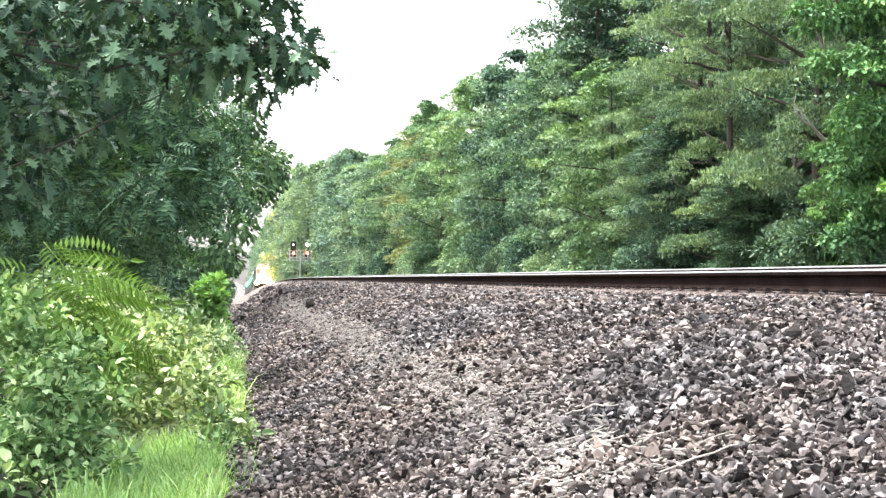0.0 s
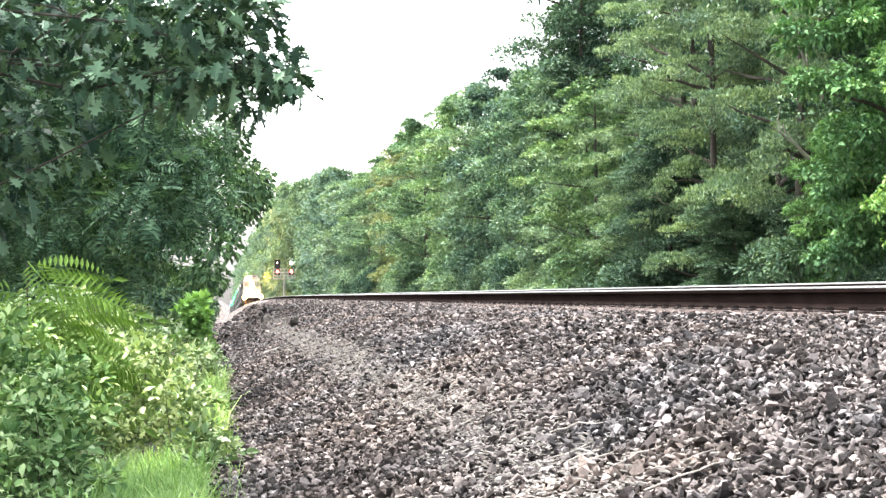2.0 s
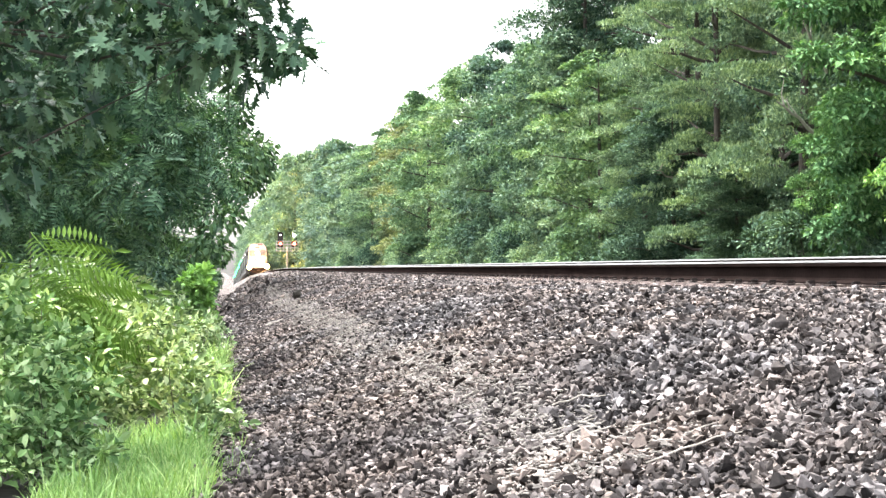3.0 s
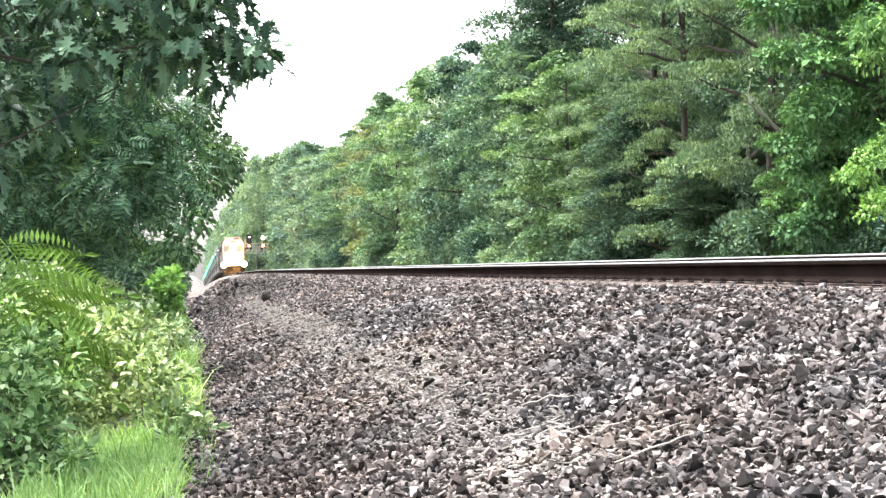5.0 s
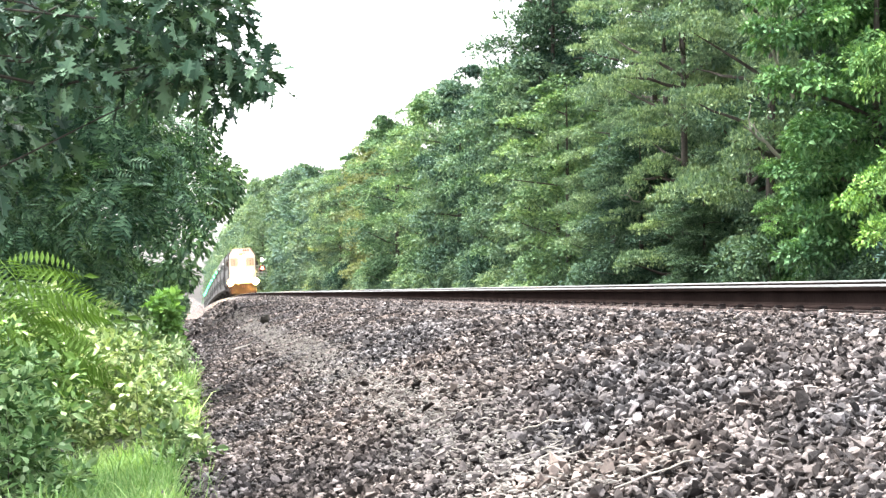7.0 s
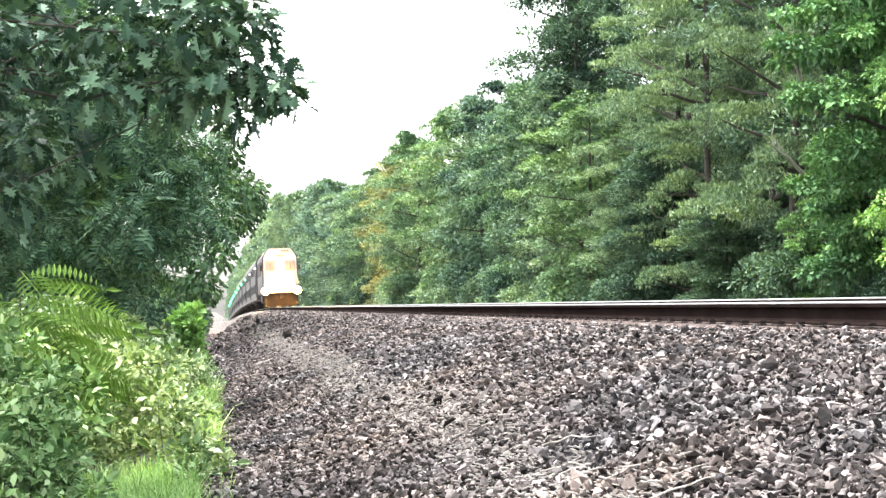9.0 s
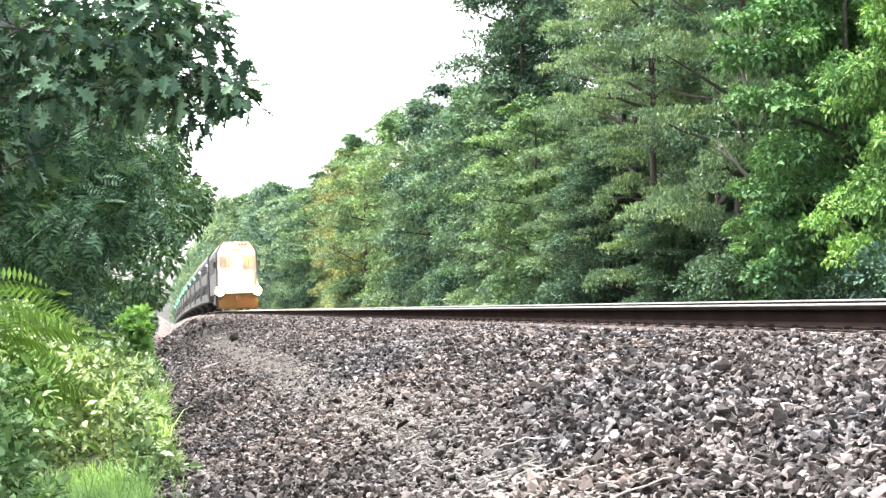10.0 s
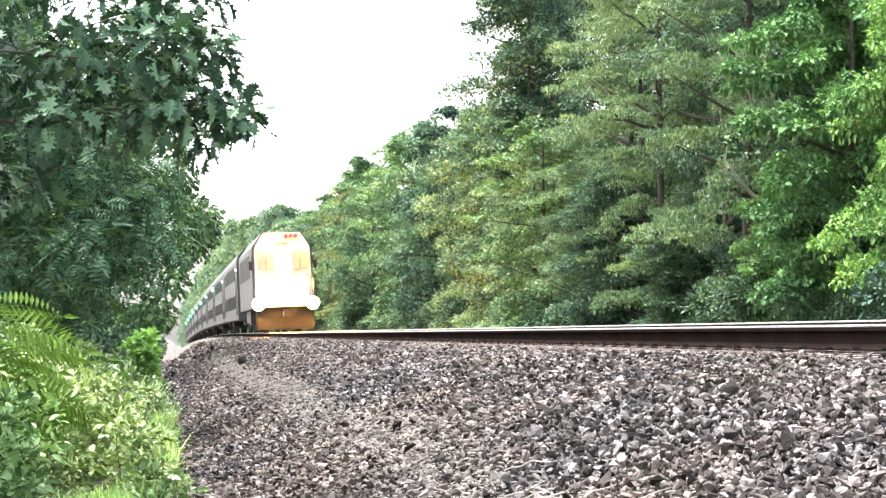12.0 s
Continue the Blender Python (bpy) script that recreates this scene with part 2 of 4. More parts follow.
OVAL_LEAF = ([(0, 0, 0), (0.26, 0.25, 0.07), (0.28, 0.6, 0.06), (0, 1, -0.12), (-0.28, 0.6, 0.06), (-0.26, 0.25, 0.07)], [(0, 1, 2, 3), (0, 3, 4, 5)])


def oak_leaf():
    half = [(0.03, 0.0), (0.04, 0.12), (0.2, 0.2), (0.1, 0.29), (0.36, 0.42), (0.13, 0.5), (0.42, 0.7), (0.15, 0.72), (0.2, 0.92), (0.05, 0.86), (0.0, 1.02)]
    rise = lambda x, y: 0.35 * abs(x) - 0.16 * y * y
    right = [(x, y, rise(x, y)) for x, y in half]
    left = [(-x, y, rise(x, y)) for x, y in half[:-1]]
    spine = [(0, 0, 0), (0, 0.3, -0.01), (0, 0.5, -0.04), (0, 0.72, -0.08)]
    v = right + left + spine
    n, m = len(right), len(left)
    s = n + m
    faces = [(s, 0, 1, s + 1), (s + 1, 1, 2, 3), (s + 1, 3, 4, 5, s + 2), (s + 2, 5, 6, 7, s + 3), (s + 3, 7, 8, 9, 10)]
    l = lambda i: n + i if i < m else n - 1
    faces += [(s, s + 1, l(1), l(0)), (s + 1, l(3), l(2), l(1)), (s + 1, s + 2, l(5), l(4), l(3)), (s + 2, s + 3, l(7), l(6), l(5)), (s + 3, l(10), l(9), l(8), l(7))]
    return v, faces


def compound_leaf(pairs=8, droop=0.35, wide=0.2, slim=0.16):
    """A feathered leaf: paired leaflets along a thin stalk."""
    v, f = [], []
    def leaflet(x, y, z, dx, dy, dz, w):
        i = len(v)
        nx, ny = -dy, dx
        v.extend([(x, y, z), (x + dx * 0.45 + nx * w, y + dy * 0.45 + ny * w, z + dz * 0.4 + 0.01), (x + dx, y + dy, z + dz), (x + dx * 0.45 - nx * w, y + dy * 0.45 - ny * w, z + dz * 0.4 + 0.01)])
        f.append((i, i + 1, i + 2, i + 3))
    for k in range(pairs):
        y = 0.14 + 0.82 * k / pairs
        z = -droop * y * y
        ln = wide * 2.0 * math.sin(math.pi * (0.2 + 0.72 * (k + 0.5) / pairs)) * 0.75
        for s in (-1, 1):
            leaflet(0, y, z, s * ln, ln * 0.35, -0.3 * ln, slim)
    leaflet(0, 0.95, -droop * 0.9, 0, 0.2, -0.1, 0.2)
    i = len(v)
    v.extend([(-0.006, 0, 0), (0.006, 0, 0), (0.004, 0.5, -droop * 0.25), (-0.004, 0.5, -droop * 0.25), (0.002, 0.97, -droop * 0.94), (-0.002, 0.97, -droop * 0.94)])
    f.extend([(i, i + 1, i + 2, i + 3), (i + 3, i + 2, i + 4, i + 5)])
    return v, f


def foliage(clumps, per, shape, size, rng, droop=0.3, shell=0.55, flat=0.6, domed=0.0, loose=1.0):
    """Leaves in and over flattened clumps: rows of (centre, radii). loose: how unevenly they hang."""
    cs = np.repeat(np.array([c for c, r in clumps], float), per, 0)
    rs = np.repeat(np.array([r for c, r in clumps], float), per, 0)
    n = len(cs)
    d = unit(rng.normal(size=(n, 3)))
    d[:, 2] = np.where(rng.random(n) < domed, np.abs(d[:, 2]), d[:, 2])
    rad = shell + (1 - shell) * rng.random((n, 1)) ** 0.6
    rad *= 1 + 0.16 * rng.normal(size=(n, 1))
    p = cs + d * rs * rad
    out = unit(d / rs)
    ahead = unit(out + rng.normal(0, 0.55 * loose, (n, 3)) + np.array([0, 0, -droop]))
    up = flat * np.array([0, 0, 1.0]) + (1 - flat) * out + rng.normal(0, 0.28 * loose, (n, 3))
    right = unit(np.cross(ahead, up))
    up = np.cross(right, ahead)
    s = size * np.exp(rng.normal(0, 0.22, n))
    return scatter(shape[0], shape[1], p, right, ahead, up, s)

# ---- ground, ballast and track ----
NEAR_X, FAR_X, RAIL_H, CANT, FOOT_Z = 4.85, 6.33, 0.186, 0.06, -0.016
MID_X = (NEAR_X + FAR_X) / 2
CROSS = [(-400, -1.3), (-30, -1.0), (-6, -0.85), (-1.5, -0.86), (-0.4, -0.85), (0.0, -0.79), (0.5, -0.66), (0.9, -0.51), (1.2, -0.405), (1.5, -0.305), (2.0, -0.16), (2.6, -0.1),
         (3.2, -0.085), (4.2, -0.078), (4.8, -0.075), (5.1, -0.06), (6.2, -0.01), (7.2, 0.01), (7.8, -0.02), (9.2, -0.45), (10.5, -0.6), (16, -0.4), (30, 0.4), (400, 2.0)]
CX, CZ = np.array(CROSS).T


def dip(y):
    """The line runs level, then falls away over a crest."""
    y = np.asarray(y, float)
    return -3.6e-5 * np.clip(y - 125, 0, 320) ** 2 - 0.02 * np.clip(y - 450, 0, 100)


# the shoulder as built: a level top and a steep side
BUILT = [(-400, -1.9), (-30, -1.7), (-6, -1.6), (-0.6, -1.5), (0.0, -1.02), (0.5, -0.6), (0.95, -0.26), (1.25, -0.13), (2.0, -0.1)] + [c for c in CROSS if c[0] > 2.0]
BX, BZ = np.array(BUILT).T
# further on it is narrow and falls to the ditch
NARROW = [(-400, -2.0), (-30, -1.9), (-6, -1.8), (0.8, -1.7), (1.3, -1.5), (2.2, -1.0), (3.2, -0.42), (3.8, -0.13), (4.1, -0.08)] + [c for c in CROSS if c[0] > 4.2]
NX, NZ = np.array(NARROW).T


def ease(y, start, end):
    s = np.clip((y - start) / (end - start), 0, 1)
    return s * s * (3 - 2 * s)


def ground_z(x, y):
    x, y = np.asarray(x, float), np.asarray(y, float)
    mid, far = ease(y, 32, 58), ease(y, 64, 84)
    z = (1 - far) * ((1 - mid) * np.interp(x, CX, CZ) + mid * np.interp(x, BX, BZ)) + far * np.interp(x, NX, NZ)
    on_slope = np.clip(1 - np.abs(x - 1.4) / 2.0, 0, 1)
    z = z + on_slope * (0.008 * np.sin(1.3 * y + 2.1 * x) + 0.006 * np.sin(2.9 * y - 3.7 * x + 1.0))
    return z + dip(y)


def ground_sheet():
    xs = np.unique(np.concatenate([CX, np.arange(-6, -0.5, 0.5), np.arange(-0.5, 5.2, 0.1), np.arange(5.2, 12, 0.4), np.array([-900, -150, -60, 60, 150, 900])]))
    ys = np.concatenate([[-900, -300, -80, -20], np.arange(-6, 40, 0.25), np.arange(40, 90, 1.0), np.arange(90, 120, 2.0), np.arange(120, 580, 10), [640, 700], [1000, 1800, 3000]])
    gx, gy = np.meshgrid(xs, ys)
    v = np.stack([gx, gy, ground_z(gx, gy)], -1).reshape(-1, 3)
    w, h = len(xs), len(ys)
    i = (np.arange(h - 1)[:, None] * w + np.arange(w - 1)[None]).ravel()
    loops = np.stack([i, i + 1, i + w + 1, i + w], 1)
    mid = (gx[:-1, :-1] + gx[:-1, 1:]).ravel() / 2
    me = from_arrays("ground", v, np.full(len(i), 4), loops.ravel(), [SOIL, BED], ((mid > -0.05) & (mid < 9.3)).astype(int))
    me.polygons.foreach_set("use_smooth", [True] * len(me.polygons))
    return tagged(new("ground", me), "grey crushed-stone embankment with dark leafy soil beside it", "ground", kind="structure")


ground = ground_sheet()


def stone_shapes(count, points, rng):
    """Angular broken stones, as convex hulls."""
    shapes = []
    for _ in range(count):
        bm = bmesh.new()
        for p in unit(rng.normal(size=(points, 3))) * rng.uniform(0.75, 1.1, (points, 1)) * np.array([0.62, 0.46, 0.34]):
            bm.verts.new(p)
        r = bmesh.ops.convex_hull(bm, input=bm.verts)
        bmesh.ops.delete(bm, geom=list({g for g in r["geom_interior"] + r["geom_unused"] if isinstance(g, bmesh.types.BMVert)}), context="VERTS")
        bm.verts.index_update()
        shapes.append(([tuple(v.co) for v in bm.verts], [tuple(v.index for v in f.verts) for f in bm.faces]))
        bm.free()
    return shapes


def stone_axes(n, rng, tilt=0.9):
    up = unit(np.array([0, 0, 1.0]) + rng.normal(0, tilt, (n, 3)))
    ahead = unit(np.cross(up, unit(rng.normal(size=(n, 3)))))
    return np.cross(ahead, up), ahead, up


def ballast():
    rng = np.random.default_rng(11)
    shapes, rough, blunt = stone_shapes(10, 8, rng), stone_shapes(6, 7, rng), stone_shapes(5, 6, rng)
    bed = thing("ballast_stones", "loose angular grey ballast stones covering the track shoulder", "ballast", kind="stuff")
    singles, pieces = [], []
    # (y from, y to, stones per square metre, size, shapes)
    for y0, y1, dens, size, kinds in ((3.5, 9.0, 2500, 0.0245, shapes), (9.0, 16.0, 1250, 0.027, rough), (16.0, 30.0, 640, 0.035, blunt), (30.0, 66.0, 230, 0.042, blunt), (66.0, 150.0, 24, 0.07, blunt)):
        for band in (0, 1):
            x0, x1 = (-0.15, 2.4) if band == 0 else (2.4, 4.6)
            n = int((y1 - y0) * (x1 - x0) * dens * (1 if band == 0 else 0.75))
            x, y = rng.uniform(x0, x1, n), rng.uniform(y0, y1, n)
            if band == 1:
                keep = x < 0.3 + 0.36 * y
                x, y = x[keep], y[keep]
                n = len(x)
            if band == 0:
                keep = (x < 0.3 + 0.36 * y) & (rng.random(n) < np.clip(0.8 + (x + 0.1) * 1.6, 0.5, 1))
                x, y = x[keep], y[keep]
                n = len(x)
            s = size * np.exp(rng.normal(0, 0.3, n))
            p = np.stack([x, y, ground_z(x, y) + s * (rng.uniform(-0.1, 0.95, n) if y1 < 20 else rng.uniform(0.0, 0.4, n))], 1)
            r, a, u = stone_axes(n, rng, 0.9 if y1 < 10 else 0.38)
            k = rng.integers(0, len(kinds), n)
            close = (band == 0) & (y < 5.6) & (x > 1.15) & (x < 2.0) & (s > 0.031)
            for i in np.flatnonzero(close)[:300 - len(singles)]:
                singles.append((p[i], s[i], k[i]))
                k[i] = -1
            for j, (tv, tf) in enumerate(kinds):
                m = k == j
                pieces.append((*scatter(tv, tf, p[m], r[m], a[m], u[m], s[m]), 0))
    n = 420
    x, y, s = rng.uniform(-0.1, 1.25, n), rng.uniform(44, 65, n), rng.uniform(0.07, 0.17, n)
    r, a, u = stone_axes(n, rng)
    pieces.append((*scatter(*blunt[0], np.stack([x, y, ground_z(x, y) + 0.25 * s], 1), r, a, u, s), 0))
    part_mesh("stones", joined("stones", pieces, [STONE]), bed)
    meshes = []
    for tv, tf in shapes:
        me = bpy.data.meshes.new("stone")
        me.from_pydata(tv, [], tf)
        me.materials.append(STONE)
        me.shade_flat()
        meshes.append(me)
    for p, s, k in singles:
        o = new("stone", meshes[k])
        o.matrix_basis = Matrix.LocRotScale(Vector(p), Euler(rng.uniform(-0.5, 0.5, 2).tolist() + [float(rng.uniform(0, 6.28))]), (s, s, s))
        o.parent = bed


LINE = [-60, 0, 60, 130] + list(range(150, 570, 20)) + [700, 1200]


def along(profile, ys, drop):
    """A closed profile carried along the line, following its fall."""
    bm = bmesh.new()
    rings = [[bm.verts.new((a, y, z + float(drop(y)))) for a, z in profile] for y in ys]
    n = len(profile)
    for r, q in zip(rings, rings[1:]):
        for i in range(n):
            bm.faces.new((r[i], r[(i + 1) % n], q[(i + 1) % n], q[i]))
    bm.faces.new(rings[0][::-1]), bm.faces.new(rings[-1])
    bmesh.ops.recalc_face_normals(bm, faces=bm.faces)
    return bm


def track():
    tr = thing("railway_track", "single railway track with rusty rails and polished heads on sleepers", "railway track", kind="structure")
    foot = [(-0.07, 0.0), (0.07, 0.0), (0.07, 0.012), (0.02, 0.028), (0.009, 0.045), (0.009, 0.118), (0.034, 0.13), (0.037, 0.134), (0.037, 0.157), (-0.037, 0.157), (-0.037, 0.134), (-0.034, 0.13), (-0.009, 0.118), (-0.009, 0.045), (-0.02, 0.028), (-0.07, 0.012)]
    head = [(-0.037, 0.157), (0.037, 0.157), (0.037, 0.163), (0.029, 0.173), (0.012, 0.175), (-0.012, 0.175), (-0.029, 0.173), (-0.037, 0.163)]
    for x, z in ((NEAR_X, FOOT_Z), (FAR_X, FOOT_Z + CANT)):
        k = RAIL_H / 0.175
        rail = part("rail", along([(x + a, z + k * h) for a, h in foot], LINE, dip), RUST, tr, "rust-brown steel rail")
        part("rail_head", along([(x + a, z + k * h + 0.0005) for a, h in head], LINE, dip), HEAD, rail, "polished bright rail head")
    rng = np.random.default_rng(5)
    step = 0.61
    slope = math.degrees(math.atan2(CANT, FAR_X - NEAR_X))
    tie_me = bpy.data.meshes.new("sleeper")
    bm = boxed((-1.3, -0.115, -0.18), (1.3, 0.115, -0.012), 0.008)
    bm.to_mesh(tie_me), bm.free()
    tie_me.materials.append(TIE)
    clip_me = bpy.data.meshes.new("rail_clip")
    bm = boxed((-0.13, -0.06, -0.02), (-0.065, 0.06, -0.004), 0.003)
    box(bm, (-0.12, -0.03, 0.004), (-0.06, -0.012, 0.024), 0.004), box(bm, (-0.115, 0.02, 0.004), (-0.06, 0.04, 0.02), 0.004)
    bm.to_mesh(clip_me), bm.free()
    clip_me.materials.append(CLIP)
    far_ties, far_clips = [], []
    for k in range(230):
        y = 4.0 + k * step + rng.normal(0, 0.015)
        m = pose(MID_X, y, FOOT_Z + CANT / 2 + float(dip(y)), 0, -slope, rng.normal(0, 0.6))
        if k < 130:
            t = new("sleeper", tie_me)
            t.matrix_basis, t.parent = m, tr
            c = new("rail_clip", clip_me)
            c.matrix_basis, c.parent = pose(NEAR_X, y, FOOT_Z + 0.002, 0, 0, rng.normal(0, 2)), tr
            continue
        for me, mm, store in ((tie_me, m, far_ties), (clip_me, pose(NEAR_X, y, FOOT_Z + 0.002 + float(dip(y))), far_clips)):
            v = np.array([mm @ q.co for q in me.vertices])
            store.append((v, np.array([len(f.vertices) for f in me.polygons]), np.array([i for f in me.polygons for i in f.vertices]), 0))
    tagged(part_mesh("far_sleepers", joined("far_sleepers", far_ties, [TIE]), tr), kind="stuff")
    tagged(part_mesh("far_rail_clips", joined("far_rail_clips", far_clips, [CLIP]), tr), kind="stuff")


track()
ballast()

# ---- trees ----
def tree_model(name, label, leaf_mat, seed, height=14.0, radius=3.4, boughs=34, sprays=7, per=170, leaf=0.13, shape=PLAIN_LEAF, thick=0.4, low=0.06, limbs=9, rise=0.1, flat=0.45, spread=0.2, droop=0.35):
    """A tapered trunk and boughs that stand apart, each a fan of leafy sprays, so that the crown has shelves and deep gaps; its base at the origin."""
    rng = np.random.default_rng(seed)
    t = thing(name, label, "tree")
    lean = rng.normal(0, 0.25, 2)
    trunk = [(0, 0, -0.6), (lean[0] * 0.2, lean[1] * 0.2, height * 0.2), (lean[0] * 0.7, lean[1] * 0.7, height * 0.55), (lean[0], lean[1], height * 0.95)]
    part_mesh("trunk", joined("trunk", [(*tube(trunk, [0.2, 0.15, 0.09, 0.02], 8), 0)], [BARK]), t)
    clumps, ends = [], []
    for k in range(boughs):
        h = low + (0.95 - low) * ((k + rng.random()) / boughs)
        a = 2.4 * k + rng.normal(0, 0.35)
        reach = radius * 1.08 * math.sqrt(max(1 - (max(h - 0.42, 0) / 0.6) ** 2, 0.04)) * (1 - 0.3 * max(0.42 - h, 0) / 0.42) * rng.uniform(0.6, 1.12)
        base = np.array([lean[0] * h, lean[1] * h, h * height])
        way, side = np.array([math.cos(a), math.sin(a), 0]), np.array([-math.sin(a), math.cos(a), 0])
        tilt = rise + rng.normal(0, 0.12)
        for j in range(sprays):
            s = 0.3 + 0.7 * (j + rng.random()) / sprays
            p = base + way * reach * s + side * reach * rng.normal(0, 0.2) * (0.4 + 0.6 * s)
            p[2] += reach * (tilt * s - 0.22 * s * s) + rng.normal(0, 0.1)
            w = radius * spread * rng.uniform(0.65, 1.25) * (1.15 - 0.45 * s) * (1.2 - 0.5 * h)
            clumps.append((p, (w, w, w * thick * rng.uniform(0.7, 1.4))))
        ends.append((base - np.array([0, 0, reach * 0.25]), base + way * reach * 0.8 + np.array([0, 0, reach * (tilt * 0.8 - 0.16)])))
    for k in rng.permutation(boughs)[:limbs]:
        part_mesh("limb", joined("limb", [(*tube(bent(*ends[k], rng, 0.05), [0.06, 0.05, 0.04, 0.028, 0.012], 5), 0)], [BARK]), t)
    part_mesh("crown", joined("crown", [(*foliage(clumps, per, shape, leaf, rng, droop=droop, shell=0.68, flat=flat, domed=0.85, loose=0.6), 0)], [leaf_mat]), t)
    return t


def woods():
    rng = np.random.default_rng(3)
    layered = dict(leaf=0.1, boughs=36, sprays=9, per=190, thick=0.22, spread=0.17, flat=0.6, rise=0.16, droop=0.15, limbs=18, low=0.1)
    near = [tree_model("woodland_tree", "tall green broadleaved tree with flat layered boughs at the wood's edge", WOOD_A, 21, **layered),
            tree_model("maple_tree", "bright green dense maple beside the railway", MAPLE, 22, height=8.0, radius=2.6, leaf=0.12, boughs=34, sprays=9, per=190, thick=0.5, spread=0.2, droop=0.7, low=0.16),
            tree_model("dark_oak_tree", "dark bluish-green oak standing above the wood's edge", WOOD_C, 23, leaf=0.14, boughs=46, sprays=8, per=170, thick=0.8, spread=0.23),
            tree_model("woodland_tree", "tall green broadleaved tree with drooping sprays at the wood's edge", WOOD_A, 24, **{**layered, "thick": 0.4, "droop": 0.5, "boughs": 34})]
    small = dict(leaf=0.19, per=120, boughs=32, sprays=7, thick=0.6, spread=0.22, droop=0.55)
    mid = [tree_model("woodland_tree", "pale green broadleaved tree in the wood beside the track", WOOD_E, 31, **small),
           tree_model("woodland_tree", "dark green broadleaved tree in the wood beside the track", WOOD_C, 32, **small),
           tree_model("woodland_tree", "fresh green broadleaved tree in the wood beside the track", WOOD_B, 33, **small),
           tree_model("yellowing_tree", "yellowing broadleaved tree with brown tips in the wood", WOOD_D, 34, **small)]
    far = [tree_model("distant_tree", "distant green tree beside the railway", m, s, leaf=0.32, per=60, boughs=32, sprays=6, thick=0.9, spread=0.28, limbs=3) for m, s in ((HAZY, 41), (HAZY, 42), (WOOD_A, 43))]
    # the wood's inner shade is put into these trees' dark leaf colour
    back = [tree_model("inner_tree", "inner tree with the wood's shade put into its leaf colour", m, s, leaf=0.115, per=190, boughs=38, sprays=6, thick=0.8, spread=0.26, limbs=6) for m, s in ((WOOD_C, 46), (WOOD_C, 47))]
    used = set()

    def put(model, x, y, h, wide=1.0):
        t = rng.uniform(0, 6.28)
        if model not in used:
            used.add(model)
            s = h / 14.0
            model.matrix_basis = Matrix.LocRotScale((x, y, float(ground_z(x, y))), Euler((0, 0, t)), (s * wide, s * wide, s))
            tagged(model, group="trees along the railway")
            return
        c = copy_thing(model, Matrix.LocRotScale((x, y, float(ground_z(x, y))), Euler((0, 0, t)), (1, 1, 1)))
        s = h / 14.0
        c.scale = (s * wide, s * wide, s)
    # the edge of the wood, beyond the track: which, across, along, height, width
    for model, x, yy, h, wide in ((near[1], 14.45, 43.5, 15.4, 0.9), (near[1], 14.4, 38.6, 15, 0.7), (near[1], 14.3, 47.6, 7.6, 0.9),
                                  (near[0], 14.2, 51.0, 15.5, 0.72), (near[3], 14.9, 55.5, 15.0, 0.75), (near[0], 13.9, 58.5, 14.5, 0.7), (near[3], 14.7, 64.0, 15.5, 0.7), (near[0], 15.6, 69.5, 16.0, 0.7),
                                  (near[2], 15.0, 87.0, 17.0, 0.85), (near[2], 16.6, 91.0, 17.5, 0.9), (near[3], 14.0, 69.0, 8.0, 1.1), (near[2], 13.3, 61.5, 5.6, 1.5), (near[2], 13.6, 55.0, 3.6, 1.6), (mid[2], 13.4, 74.0, 8.4, 1.2), (mid[0], 14.0, 80.0, 8.2, 1.2)):
        put(model, x, yy, h, wide)
    top = lambda y: float(np.interp(y, [84, 100, 124, 155, 190, 225, 260, 300, 520, 900], [9.9, 11.3, 12.1, 12.2, 12.0, 12.6, 16.2, 17.6, 16, 13]))
    edge = lambda y: float(np.interp(y, [36, 200, 292, 300, 900], [13.6, 14.4, 15.2, 11.2, 10.8]))
    y, k = 85.0, 0
    while y < 880:
        h = (top(y) - float(dip(y))) * rng.uniform(0.94, 1.05)
        x = edge(y) + rng.normal(0, 0.5)
        if y < 215:
            put(mid[3] if 140 < y < 172 else mid[(0, 2, 0, 1, 0, 2)[k % 6]], x, y, h, 1.05)
        else:
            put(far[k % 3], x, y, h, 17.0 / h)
        y, k = y + 2.6 + y * (0.034 if y < 260 else 0.022), k + 1
    # deeper rows that close the wood, tall near by
    inner = lambda y: float(np.interp(y, [36, 72, 84, 92, 130, 330], [17.5, 17.5, 9.0, 8.5, 9.6, 12.0]))
    for row, dx in enumerate((4.2, 7.5, 11.5)):
        y = 40.0 + 2 * row
        while y < 330:
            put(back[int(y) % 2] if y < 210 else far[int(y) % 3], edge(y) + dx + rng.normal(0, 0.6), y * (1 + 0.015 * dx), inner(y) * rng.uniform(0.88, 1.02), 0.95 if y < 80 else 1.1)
            y += 3.6 + y * 0.035
    # beside the ditch, on the camera's side
    y = 30.0
    while y < 700:
        put(mid[1] if y < 130 else far[int(y) % 3], (-4.0 if y < 55 else -6.3) - 0.8 * rng.random(), y, (9 + 4 * rng.random()) if y < 55 else 7 + 2 * rng.random(), 0.85)
        y += 5 + y * 0.07
    for x, yy, h in ((-6.5, 20, 10), (-7.5, 27, 12), (-9, 16, 11), (-8.5, 36, 13)):
        put(mid[1], x, yy, h, 1.1)


woods()


